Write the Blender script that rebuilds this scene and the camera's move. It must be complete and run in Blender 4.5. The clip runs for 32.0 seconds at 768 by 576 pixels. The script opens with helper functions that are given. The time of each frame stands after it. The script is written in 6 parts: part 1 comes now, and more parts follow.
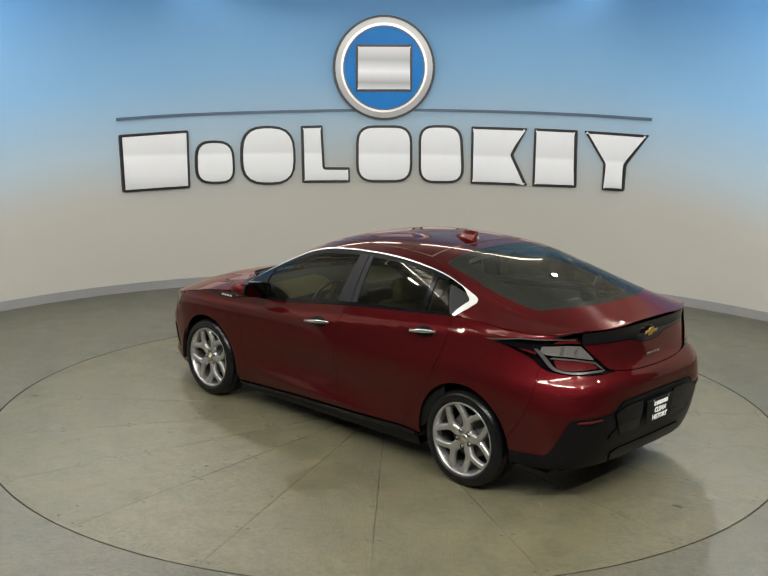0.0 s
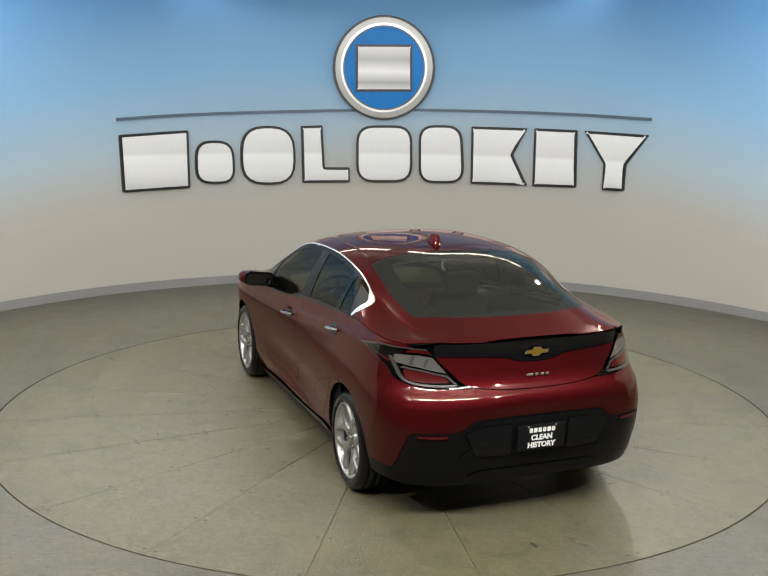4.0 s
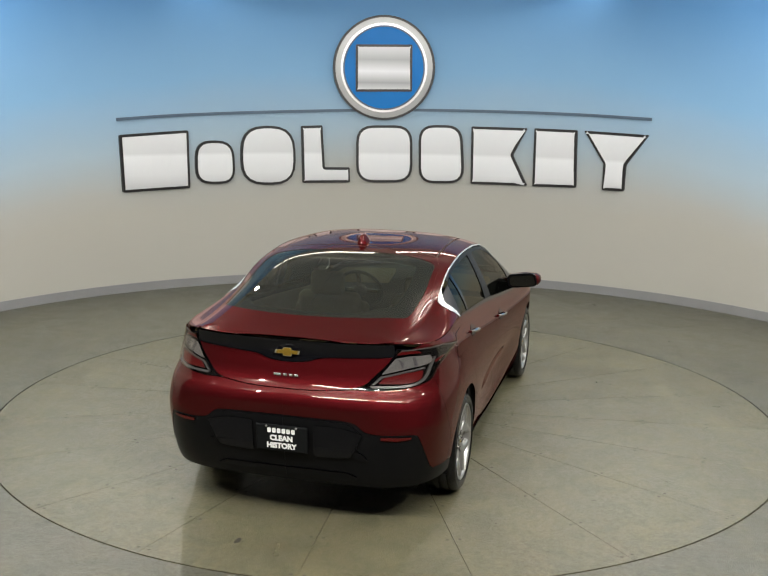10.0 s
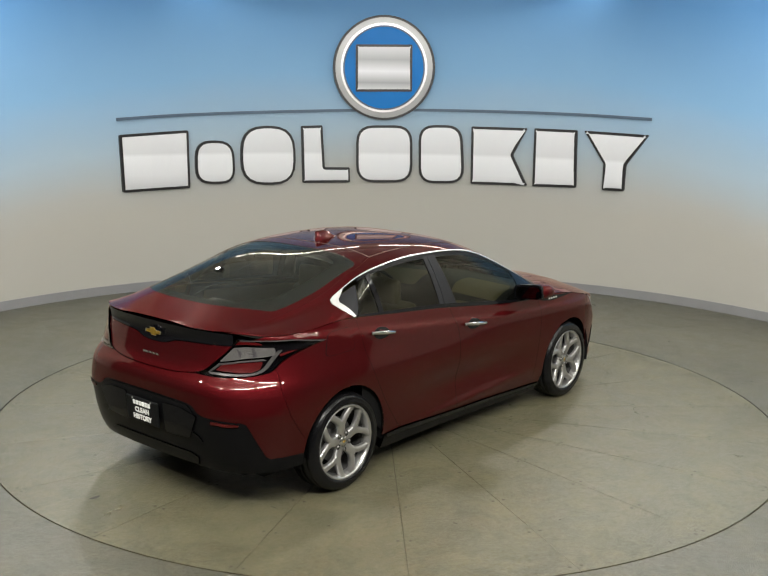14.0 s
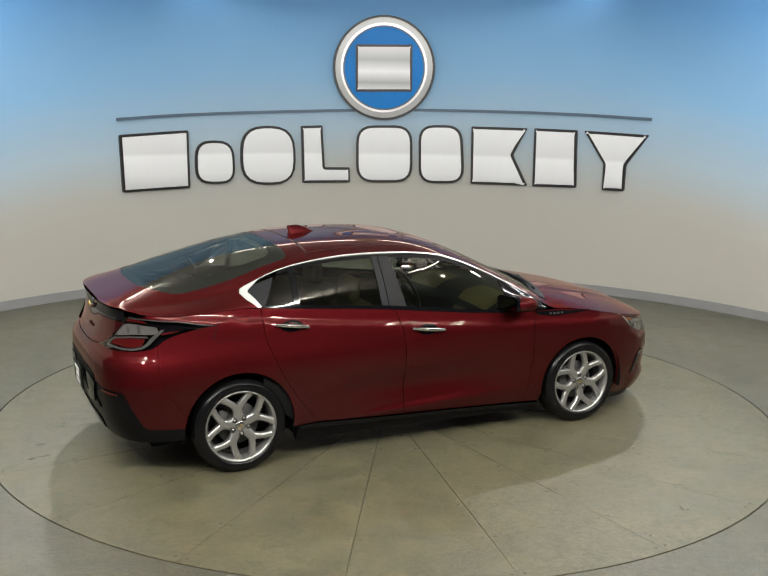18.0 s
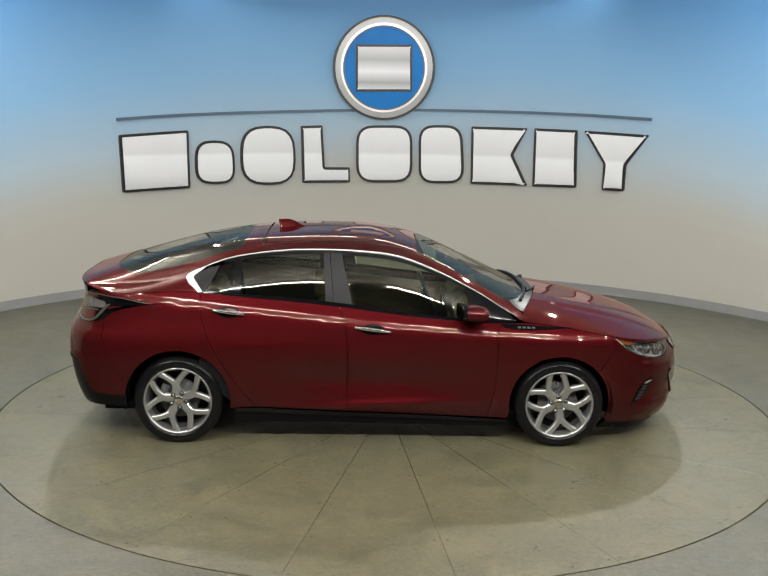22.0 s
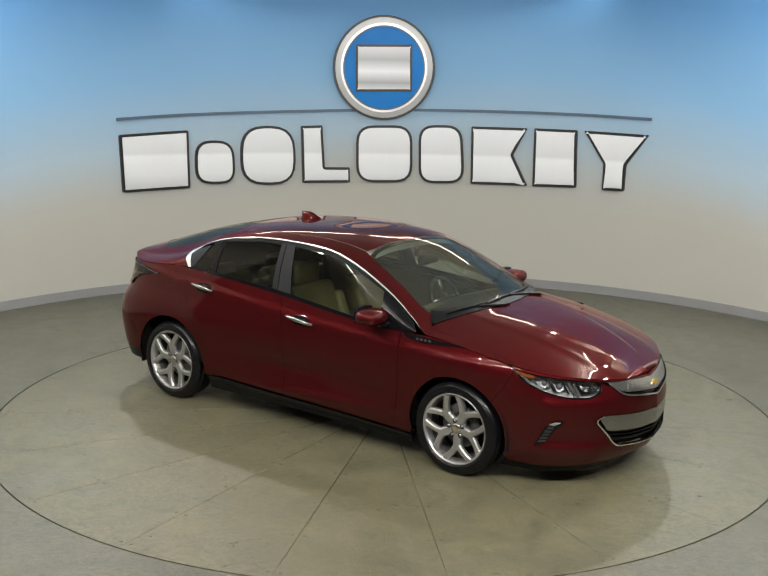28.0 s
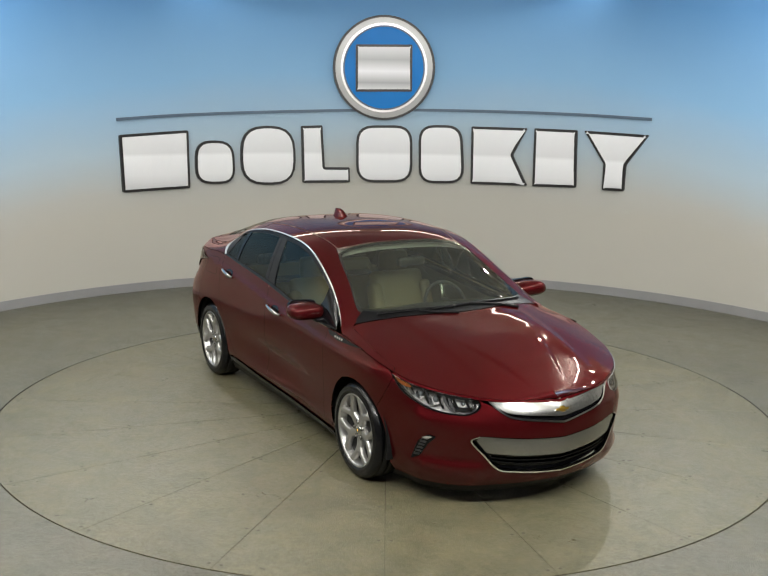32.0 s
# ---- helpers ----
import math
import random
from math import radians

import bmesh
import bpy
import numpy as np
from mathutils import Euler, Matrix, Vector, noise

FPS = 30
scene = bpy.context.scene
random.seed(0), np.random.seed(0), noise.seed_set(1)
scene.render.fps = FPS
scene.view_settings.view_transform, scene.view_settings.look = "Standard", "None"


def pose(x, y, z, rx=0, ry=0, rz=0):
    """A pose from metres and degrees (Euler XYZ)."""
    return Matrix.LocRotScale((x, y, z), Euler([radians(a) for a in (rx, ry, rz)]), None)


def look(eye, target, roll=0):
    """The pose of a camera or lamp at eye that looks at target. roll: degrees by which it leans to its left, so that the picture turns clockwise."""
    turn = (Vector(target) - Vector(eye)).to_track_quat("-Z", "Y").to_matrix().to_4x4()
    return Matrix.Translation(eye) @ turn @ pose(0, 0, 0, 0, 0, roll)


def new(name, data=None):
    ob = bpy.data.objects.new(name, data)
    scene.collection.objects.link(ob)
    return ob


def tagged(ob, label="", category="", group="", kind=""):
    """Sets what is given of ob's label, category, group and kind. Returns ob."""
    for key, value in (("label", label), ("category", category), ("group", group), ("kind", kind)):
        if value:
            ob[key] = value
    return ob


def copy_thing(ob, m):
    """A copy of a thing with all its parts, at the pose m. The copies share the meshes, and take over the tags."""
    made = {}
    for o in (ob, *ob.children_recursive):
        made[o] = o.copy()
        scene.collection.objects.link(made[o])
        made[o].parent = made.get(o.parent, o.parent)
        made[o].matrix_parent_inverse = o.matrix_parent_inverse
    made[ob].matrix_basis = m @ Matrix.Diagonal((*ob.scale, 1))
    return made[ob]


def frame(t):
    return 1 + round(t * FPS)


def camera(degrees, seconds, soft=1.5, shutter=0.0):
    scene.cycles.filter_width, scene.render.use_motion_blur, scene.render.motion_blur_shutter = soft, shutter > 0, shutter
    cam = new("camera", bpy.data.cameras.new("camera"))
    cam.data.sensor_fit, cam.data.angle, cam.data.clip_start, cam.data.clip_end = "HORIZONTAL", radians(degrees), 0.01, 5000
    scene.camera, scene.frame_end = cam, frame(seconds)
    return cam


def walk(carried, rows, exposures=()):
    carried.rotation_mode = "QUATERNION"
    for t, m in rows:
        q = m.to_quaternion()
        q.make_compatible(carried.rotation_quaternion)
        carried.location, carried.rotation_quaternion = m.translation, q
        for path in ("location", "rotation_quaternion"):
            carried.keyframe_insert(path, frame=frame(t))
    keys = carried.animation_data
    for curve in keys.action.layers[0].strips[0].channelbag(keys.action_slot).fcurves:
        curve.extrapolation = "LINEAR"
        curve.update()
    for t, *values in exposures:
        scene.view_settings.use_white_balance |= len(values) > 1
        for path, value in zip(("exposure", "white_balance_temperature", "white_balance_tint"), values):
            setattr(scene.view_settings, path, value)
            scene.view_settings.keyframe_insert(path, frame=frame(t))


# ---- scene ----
cam = camera(40.92, 32.0, soft=1.35)
EYE = (-0.041, -7.879, 2.543)
AIM = (-0.041 + 5 * math.sin(radians(0.06)), -7.879 + 5 * math.cos(radians(0.06)), 2.543 - 5 * math.tan(radians(11.38)))
walk(cam, [(0.0, look(EYE, AIM, 0.85)), (32.0, look(EYE, AIM, 0.85))], [(0.0, 0.44), (32.0, 0.44)])

# ---- light: dim studio, rows of small bright lamps under a dark ceiling ----
CEIL = 4.3
UPWARD = 25
world = bpy.data.worlds.new("world")
scene.world = world
world.use_nodes = True
world.node_tree.nodes["Background"].inputs[0].default_value = (0.5, 0.52, 0.55, 1)
world.node_tree.nodes["Background"].inputs[1].default_value = 0.02


def spot_lamp(name, x, y, z, target, watts, cone=70, radius=0.045):
    data = bpy.data.lights.new(name, "SPOT")
    data.energy, data.color, data.spot_size, data.spot_blend, data.shadow_soft_size = watts, (1.0, 0.97, 0.91), radians(cone), 0.6, radius
    ob = new(name, data)
    ob.matrix_world = look((x, y, z), target)
    return ob


# (x, y, watts, lean towards the curved wall, width)
LAMPS = [(x, -4.9, w, 64, 0.16) for x, w in ((-3.6, 78), (3.6, 96))] + [(x, y, 18, 0, 0.14) for x in (-4.4, 4.4) for y in (-2.6, -0.9, 0.8, 2.3)]
for tx, ty, watts, lean, width in LAMPS:
    data = bpy.data.lights.new("ceiling_lamp_light", "AREA")
    data.shape, data.size, data.energy, data.color = "DISK", width, watts, (1.0, 0.985, 0.93)
    new("ceiling_lamp_light", data).matrix_world = pose(tx, ty, CEIL - 0.16, lean)
# (x, y, length, watts, lean, turn, drop below the ceiling): a rectangle of tubes above the table
TUBES = [(-1.35, -4.9, 2.3, 112, 66, 0, 0.36), (1.35, -4.9, 2.3, 122, 66, 0, 0.36), (-1.35, 4.6, 2.3, 7, -30, 0, 0.58), (1.35, 4.6, 2.3, 7, -30, 0, 0.58)] + [(x, y, 2.3, 15, 0, 90, 0.36) for x in (-3.4, 3.4) for y in (-1.5, 1.5)]
for tx, ty, ln, watts, lean, turn, drop in TUBES:
    data = bpy.data.lights.new("tube_light", "AREA")
    data.shape, data.size, data.size_y, data.energy, data.color = "RECTANGLE", ln, 0.05, watts, (1.0, 0.985, 0.93)
    new("tube_light", data).matrix_world = pose(tx, ty, CEIL - drop, lean, 0, turn)
    # the bare tube also lights the ceiling
    data = data.copy()
    data.energy = UPWARD * (0.1 if ty > 4 else 1.0)
    new("tube_light", data).matrix_world = pose(tx, ty, CEIL - drop + 0.07, 180, 0, turn)
# (x, y, z, watts)
SPOTS = [(-2.8, 3.85, 4.0, 240), (2.8, 3.85, 4.0, 240), (-3.1, -2.4, 4.0, 28), (3.1, -2.4, 4.0, 28)]
for tx, ty, tz, watts in SPOTS:
    spot_lamp("spot_light", tx, ty, tz, (tx * 0.2, ty * 0.1, 0.3), watts, 100)


# ---- materials ----
def material(name, colour, rough=0.5, metal=0.0, coat=0.0, spec=0.5, vary=0.0, scale=3.0, bump=0.0, bump_scale=60.0, rough_vary=0.0, alpha=1.0, glow=None):
    m = bpy.data.materials.new(name)
    m.use_nodes = True
    nt, b = m.node_tree, m.node_tree.nodes["Principled BSDF"]
    b.inputs["Base Color"].default_value = (*colour, 1)
    b.inputs["Roughness"].default_value, b.inputs["Metallic"].default_value = rough, metal
    b.inputs["Coat Weight"].default_value, b.inputs["Coat Roughness"].default_value = coat, 0.03
    b.inputs["Specular IOR Level"].default_value, b.inputs["Alpha"].default_value = spec, alpha
    if glow:
        b.inputs["Emission Color"].default_value, b.inputs["Emission Strength"].default_value = (*glow[0], 1), glow[1]
    if vary or rough_vary or bump:
        co = nt.nodes.new("ShaderNodeTexCoord")
        n = nt.nodes.new("ShaderNodeTexNoise")
        n.inputs["Scale"].default_value, n.inputs["Detail"].default_value = scale, 6
        nt.links.new(co.outputs["Object"], n.inputs["Vector"])
    if vary:
        mix = nt.nodes.new("ShaderNodeMix")
        mix.data_type = "RGBA"
        mix.inputs[6].default_value = (*[c * (1 - vary) for c in colour], 1)
        mix.inputs[7].default_value = (*[min(1, c * (1 + vary)) for c in colour], 1)
        nt.links.new(n.outputs["Fac"], mix.inputs[0])
        nt.links.new(mix.outputs[2], b.inputs["Base Color"])
    if rough_vary:
        r = nt.nodes.new("ShaderNodeMapRange")
        r.inputs[3].default_value, r.inputs[4].default_value = max(0, rough - rough_vary), rough + rough_vary
        nt.links.new(n.outputs["Fac"], r.inputs[0])
        nt.links.new(r.outputs[0], b.inputs["Roughness"])
    if bump:
        n2 = nt.nodes.new("ShaderNodeTexNoise")
        n2.inputs["Scale"].default_value, n2.inputs["Detail"].default_value = bump_scale, 4
        nt.links.new(co.outputs["Object"], n2.inputs["Vector"])
        bm_ = nt.nodes.new("ShaderNodeBump")
        bm_.inputs["Strength"].default_value, bm_.inputs["Distance"].default_value = bump, 0.01
        nt.links.new(n2.outputs["Fac"], bm_.inputs["Height"])
        nt.links.new(bm_.outputs[0], b.inputs["Normal"])
    return m


def glass_material(name, tint, mix, gloss=1.0, haze=0.0):
    """A thin pane: clear tinted glass with a mirror gloss."""
    m = bpy.data.materials.new(name)
    m.use_nodes = True
    nt = m.node_tree
    nt.nodes.clear()
    out, t, g, mx, fr = [nt.nodes.new("ShaderNode" + k) for k in ("OutputMaterial", "BsdfTransparent", "BsdfGlossy", "MixShader", "Fresnel")]
    t.inputs[0].default_value = (*tint, 1)
    g.inputs[0].default_value, g.inputs["Roughness"].default_value = (gloss, gloss * 0.93, gloss * 0.82, 1), 0.01
    fr.inputs[0].default_value = 1.41
    add = nt.nodes.new("ShaderNodeMath")
    add.operation, add.use_clamp = "ADD", True
    add.inputs[1].default_value = mix
    nt.links.new(fr.outputs[0], add.inputs[0])
    nt.links.new(add.outputs[0], mx.inputs[0])
    if haze:
        # pale veil of reflected ceiling, added as diffuse colour
        d, hz = nt.nodes.new("ShaderNodeBsdfDiffuse"), nt.nodes.new("ShaderNodeMixShader")
        d.inputs[0].default_value, hz.inputs[0].default_value = (0.52, 0.56, 0.50, 1), haze
        nt.links.new(t.outputs[0], hz.inputs[1])
        nt.links.new(d.outputs[0], hz.inputs[2])
        nt.links.new(hz.outputs[0], mx.inputs[1])
    else:
        nt.links.new(t.outputs[0], mx.inputs[1])
    nt.links.new(g.outputs[0], mx.inputs[2])
    nt.links.new(mx.outputs[0], out.inputs[0])
    return m


def concrete_material(name, base, joints):
    """Sealed, worn concrete: cloudy stains, fine aggregate, patchy gloss."""
    m = bpy.data.materials.new(name)
    m.use_nodes = True
    nt, b = m.node_tree, m.node_tree.nodes["Principled BSDF"]
    L = nt.links.new
    co = nt.nodes.new("ShaderNodeTexCoord")

    def tex(scale, detail, rough=0.6, dist=0.0):
        n = nt.nodes.new("ShaderNodeTexNoise")
        n.inputs["Scale"].default_value, n.inputs["Detail"].default_value = scale, detail
        n.inputs["Roughness"].default_value, n.inputs["Distortion"].default_value = rough, dist
        L(co.outputs["Object"], n.inputs["Vector"])
        return n

    def mixed(fac, a, c):
        x = nt.nodes.new("ShaderNodeMix")
        x.data_type = "RGBA"
        L(fac, x.inputs[0])
        for k, v in ((6, a), (7, c)):
            if isinstance(v, tuple):
                x.inputs[k].default_value = (*v, 1)
            else:
                L(v, x.inputs[k])
        return x.outputs[2]

    def ramp(v, lo, hi, a=0.0, c=1.0):
        r = nt.nodes.new("ShaderNodeMapRange")
        for k, q in zip((1, 2, 3, 4), (lo, hi, a, c)):
            r.inputs[k].default_value = q
        L(v, r.inputs[0])
        return r.outputs[0]

    cloud, patch, grain, fleck, dust = tex(0.7, 5, 0.6, 0.6), tex(3.0, 8, 0.7, 0.2), tex(46, 8, 0.8), tex(10, 8, 0.75, 0.5), tex(130, 3, 0.6)
    c1 = mixed(ramp(cloud.outputs["Fac"], 0.35, 0.65), tuple(v * 0.76 for v in base), tuple(v * 1.14 for v in base))
    # drifts of brown dust
    drift = tex(1.6, 7, 0.65, 1.4)
    c1 = mixed(ramp(drift.outputs["Fac"], 0.47, 0.62, 0.0, 0.75), c1, (base[0] * 1.10, base[1] * 0.94, base[2] * 0.80))
    c2 = mixed(ramp(patch.outputs["Fac"], 0.42, 0.64, 0, 0.8), c1, (base[0] * 1.42, base[1] * 1.36, base[2] * 1.16))
    c3 = mixed(ramp(grain.outputs["Fac"], 0.36, 0.64, 0.0, 0.8), c2, tuple(v * 0.62 for v in base))
    c4 = mixed(ramp(fleck.outputs["Fac"], 0.40, 0.76, 0.0, 0.55), c3, (base[0] * 0.72, base[1] * 0.70, base[2] * 0.66))
    c5 = mixed(ramp(dust.outputs["Fac"], 0.58, 0.75, 0.0, 0.6), c4, tuple(v * 2.0 for v in base))
    stain = tex(5.5, 9, 0.72, 0.8)
    c6 = mixed(ramp(stain.outputs["Fac"], 0.45, 0.62, 0.0, 0.9), c5, (base[0] * 0.62, base[1] * 0.63, base[2] * 0.58))
    if joints:
        # grime trodden into the rim of the round table
        far = nt.nodes.new("ShaderNodeVectorMath")
        far.operation = "LENGTH"
        L(co.outputs["Object"], far.inputs[0])
        near_rim, speck = ramp(far.outputs["Value"], 2.55, 3.0, 0.0, 1.0), ramp(tex(16, 9, 0.8, 0.4).outputs["Fac"], 0.46, 0.62, 0.0, 0.6)
        both_ = nt.nodes.new("ShaderNodeMath")
        both_.operation = "MULTIPLY"
        L(near_rim, both_.inputs[0])
        L(speck, both_.inputs[1])
        c6 = mixed(both_.outputs[0], c6, tuple(v * 0.34 for v in base))
    L(c6, b.inputs["Base Color"])
    L(ramp(patch.outputs["Fac"], 0.32, 0.68, 0.27, 0.40), b.inputs["Roughness"])
    # the seal is worn off in specks, so the gloss is mottled
    worn = tex(26, 9, 0.85, 0.3)
    L(ramp(worn.outputs["Fac"], 0.40, 0.60, 0.30, 0.82), b.inputs["Specular IOR Level"])
    bp = nt.nodes.new("ShaderNodeBump")
    bp.inputs["Strength"].default_value, bp.inputs["Distance"].default_value = 0.85, 0.005
    L(grain.outputs["Fac"], bp.inputs["Height"])
    L(bp.outputs[0], b.inputs["Normal"])
    b.inputs["Specular IOR Level"].default_value = 0.8
    return m


def sky_wall_material(name):
    """Warm grey wall paint that fades into an added, overlaid sky graphic with soft clouds above."""
    m = bpy.data.materials.new(name)
    m.use_nodes = True
    nt, b = m.node_tree, m.node_tree.nodes["Principled BSDF"]
    L = nt.links.new
    co = nt.nodes.new("ShaderNodeTexCoord")
    sep = nt.nodes.new("ShaderNodeSeparateXYZ")
    L(co.outputs["Object"], sep.inputs[0])
    n = nt.nodes.new("ShaderNodeTexNoise")
    n.inputs["Scale"].default_value, n.inputs["Detail"].default_value = 0.55, 3
    L(co.outputs["Object"], n.inputs["Vector"])
    n2 = nt.nodes.new("ShaderNodeTexNoise")
    n2.inputs["Scale"].default_value, n2.inputs["Detail"].default_value = 0.5, 5
    L(co.outputs["Object"], n2.inputs["Vector"])
    # height, bent up in the middle of the picture and by soft clouds
    h = nt.nodes.new("ShaderNodeMath")
    h.operation = "MULTIPLY_ADD"
    L(n.outputs["Fac"], h.inputs[0])
    h.inputs[1].default_value = 0.45
    L(sep.outputs[2], h.inputs[2])
    side = nt.nodes.new("ShaderNodeMath")
    side.operation = "MULTIPLY_ADD"
    L(sep.outputs[1], side.inputs[0])
    side.inputs[1].default_value = -0.20
    L(h.outputs[0], side.inputs[2])
    rmp = nt.nodes.new("ShaderNodeMapRange")
    rmp.inputs[1].default_value, rmp.inputs[2].default_value = 0.32, 2.84
    L(side.outputs[0], rmp.inputs[0])
    # plain paint beyond the sides and top of the added sky
    edge = nt.nodes.new("ShaderNodeMapRange")
    edge.inputs[1].default_value, edge.inputs[2].default_value, edge.inputs[3].default_value, edge.inputs[4].default_value = 1.5, 2.2, 0.0, 1.0
    L(sep.outputs[1], edge.inputs[0])
    head = nt.nodes.new("ShaderNodeMapRange")
    head.inputs[1].default_value, head.inputs[2].default_value, head.inputs[3].default_value, head.inputs[4].default_value = 3.56, 3.66, 1.0, 0.0
    L(sep.outputs[2], head.inputs[0])
    both_ = nt.nodes.new("ShaderNodeMath")
    both_.operation = "MULTIPLY"
    L(edge.outputs[0], both_.inputs[0])
    L(head.outputs[0], both_.inputs[1])
    masked = nt.nodes.new("ShaderNodeMath")
    masked.operation = "MULTIPLY"
    L(rmp.outputs[0], masked.inputs[0])
    L(both_.outputs[0], masked.inputs[1])
    cr = nt.nodes.new("ShaderNodeValToRGB")
    stops = [(0.0, (0.41, 0.398, 0.356)), (0.10, (0.405, 0.405, 0.380)), (0.30, (0.355, 0.45, 0.525)), (0.60, (0.215, 0.395, 0.60)), (1.0, (0.104, 0.262, 0.505))]
    while len(cr.color_ramp.elements) < len(stops):
        cr.color_ramp.elements.new(0.5)
    for e, (q, c) in zip(cr.color_ramp.elements, stops):
        e.position, e.color = q, (*c, 1)
    L(masked.outputs[0], cr.inputs[0])
    L(cr.outputs[0], b.inputs["Base Color"])
    b.inputs["Roughness"].default_value = 0.75
    b.inputs["Specular IOR Level"].default_value = 0.25
    bp = nt.nodes.new("ShaderNodeBump")
    bp.inputs["Strength"].default_value, bp.inputs["Distance"].default_value = 0.06, 0.01
    L(n2.outputs["Fac"], bp.inputs["Height"])
    L(bp.outputs[0], b.inputs["Normal"])
    return m


def paint_material(name):
    """Deep red metallic paint under clear coat."""
    m = bpy.data.materials.new(name)
    m.use_nodes = True
    nt, b = m.node_tree, m.node_tree.nodes["Principled BSDF"]
    L = nt.links.new
    co = nt.nodes.new("ShaderNodeTexCoord")
    v = nt.nodes.new("ShaderNodeTexVoronoi")
    v.inputs["Scale"].default_value = 900
    L(co.outputs["Object"], v.inputs["Vector"])
    mx = nt.nodes.new("ShaderNodeMix")
    mx.data_type = "RGBA"
    mx.inputs[6].default_value, mx.inputs[7].default_value = (0.047, 0.0032, 0.0044, 1), (0.078, 0.0058, 0.0074, 1)
    L(v.outputs["Color"], mx.inputs[0])
    L(mx.outputs[2], b.inputs["Base Color"])
    b.inputs["Metallic"].default_value, b.inputs["Roughness"].default_value = 0.80, 0.56
    b.inputs["Specular IOR Level"].default_value = 0.0
    b.inputs["Specular Tint"].default_value = (0.45, 0.06, 0.06, 1)
    # clear coat with a faint warm tint over the flakes
    g, fr, mix, out = [nt.nodes.new("ShaderNode" + k) for k in ("BsdfGlossy", "Fresnel", "MixShader", "OutputMaterial")]
    nt.nodes.remove(nt.nodes["Material Output"])
    g.inputs[0].default_value, g.inputs["Roughness"].default_value = (1.0, 0.80, 0.74, 1), 0.035
    fr.inputs[0].default_value = 1.41
    L(fr.outputs[0], mix.inputs[0])
    L(b.outputs[0], mix.inputs[1])
    L(g.outputs[0], mix.inputs[2])
    L(mix.outputs[0], out.inputs[0])
    return m


RED = paint_material("red_metallic_paint")
CONCRETE = concrete_material("sealed_concrete", (0.130, 0.122, 0.078), True)
CONCRETE_OUT = concrete_material("sealed_concrete_surround", (0.096, 0.0935, 0.069), False)
SKYWALL = sky_wall_material("wall_with_sky_graphic")
VINYL = material("grey_vinyl", (0.22, 0.22, 0.225), 0.45, vary=0.1, scale=4)
DARKROOM = material("dark_room_paint", (0.11, 0.108, 0.103), 0.8, vary=0.15, scale=1)
CEILPALE = material("pale_ceiling_paint", (0.72, 0.71, 0.68), 0.8, vary=0.06, scale=1)
CEILING = material("dark_ceiling_paint", (0.10, 0.10, 0.10), 0.8, vary=0.15, scale=1)
JOINT = material("dark_joint", (0.035, 0.033, 0.03), 0.8, vary=0.3, scale=9)
RUBBERSEAL = material("dark_seam_filler", (0.085, 0.08, 0.065), 0.8, vary=0.35, scale=6)
OIL = material("oil_stain", (0.03, 0.028, 0.025), 0.5)
BLACK = material("black_plastic", (0.0045, 0.0045, 0.005), 0.34, spec=0.10, bump=0.02, bump_scale=400)
GLOSSBLACK = material("gloss_black", (0.004, 0.004, 0.005), 0.08, spec=0.22)
DARK = material("dark_underbody", (0.007, 0.007, 0.007), 0.9, spec=0.1)
PILLAR = material("grey_pillar_film", (0.018, 0.018, 0.0195), 0.45, spec=0.12)
TYRE = material("tyre_rubber", (0.005, 0.005, 0.0055), 0.24, spec=0.22, vary=0.2, scale=20, bump=0.05, bump_scale=150)
ALLOY = material("painted_silver_alloy", (0.40, 0.395, 0.385), 0.36, metal=0.85, coat=0.3)
BARREL = material("dark_wheel_barrel", (0.045, 0.044, 0.042), 0.6, vary=0.25, scale=9)
CALIPER = material("cast_caliper", (0.10, 0.098, 0.095), 0.55, metal=0.4, vary=0.2, scale=16)
STEEL = material("brake_steel", (0.35, 0.34, 0.33), 0.4, metal=1.0, vary=0.2, scale=20)
DARKMIRROR = material("door_mirror_glass", (0.12, 0.12, 0.13), 0.03, metal=1.0)
CHROME = material("chrome", (0.93, 0.93, 0.92), 0.16, metal=1.0)
STRIP = material("satin_window_strip", (0.80, 0.80, 0.78), 0.25, metal=0.55)
POLISHED = material("polished_chrome", (0.62, 0.62, 0.62), 0.04, metal=1.0)
SATIN = material("satin_silver", (0.47, 0.47, 0.455), 0.20, metal=0.95)
BARSILVER = material("brushed_bar_silver", (0.36, 0.36, 0.35), 0.26, metal=0.95, vary=0.1, scale=14)
GOLD = material("gold_badge", (0.70, 0.44, 0.07), 0.22, metal=0.9)
GLASS = glass_material("window_glass", (0.52, 0.56, 0.49), 0.02, 0.55, 0.004)
PRIVACY = glass_material("privacy_glass", (0.30, 0.33, 0.30), 0.02, 0.55, 0.004)
SHIELD = glass_material("windscreen_glass", (0.62, 0.69, 0.60), 0.05, 0.6, 0.03)
BACKGLASS = glass_material("rear_window_glass", (0.50, 0.54, 0.48), 0.04, 0.6, 0.02)
CLEAR = glass_material("lamp_lens", (0.92, 0.92, 0.92), 0.02)
SMOKE = glass_material("smoked_lens", (0.86, 0.82, 0.82), 0.03)
LAMPGLASS = material("projector_glass", (0.10, 0.11, 0.115), 0.04, coat=0.6)
REDREF = material("red_reflector", (0.06, 0.002, 0.002), 0.3, coat=0.15, bump=0.1, bump_scale=120)
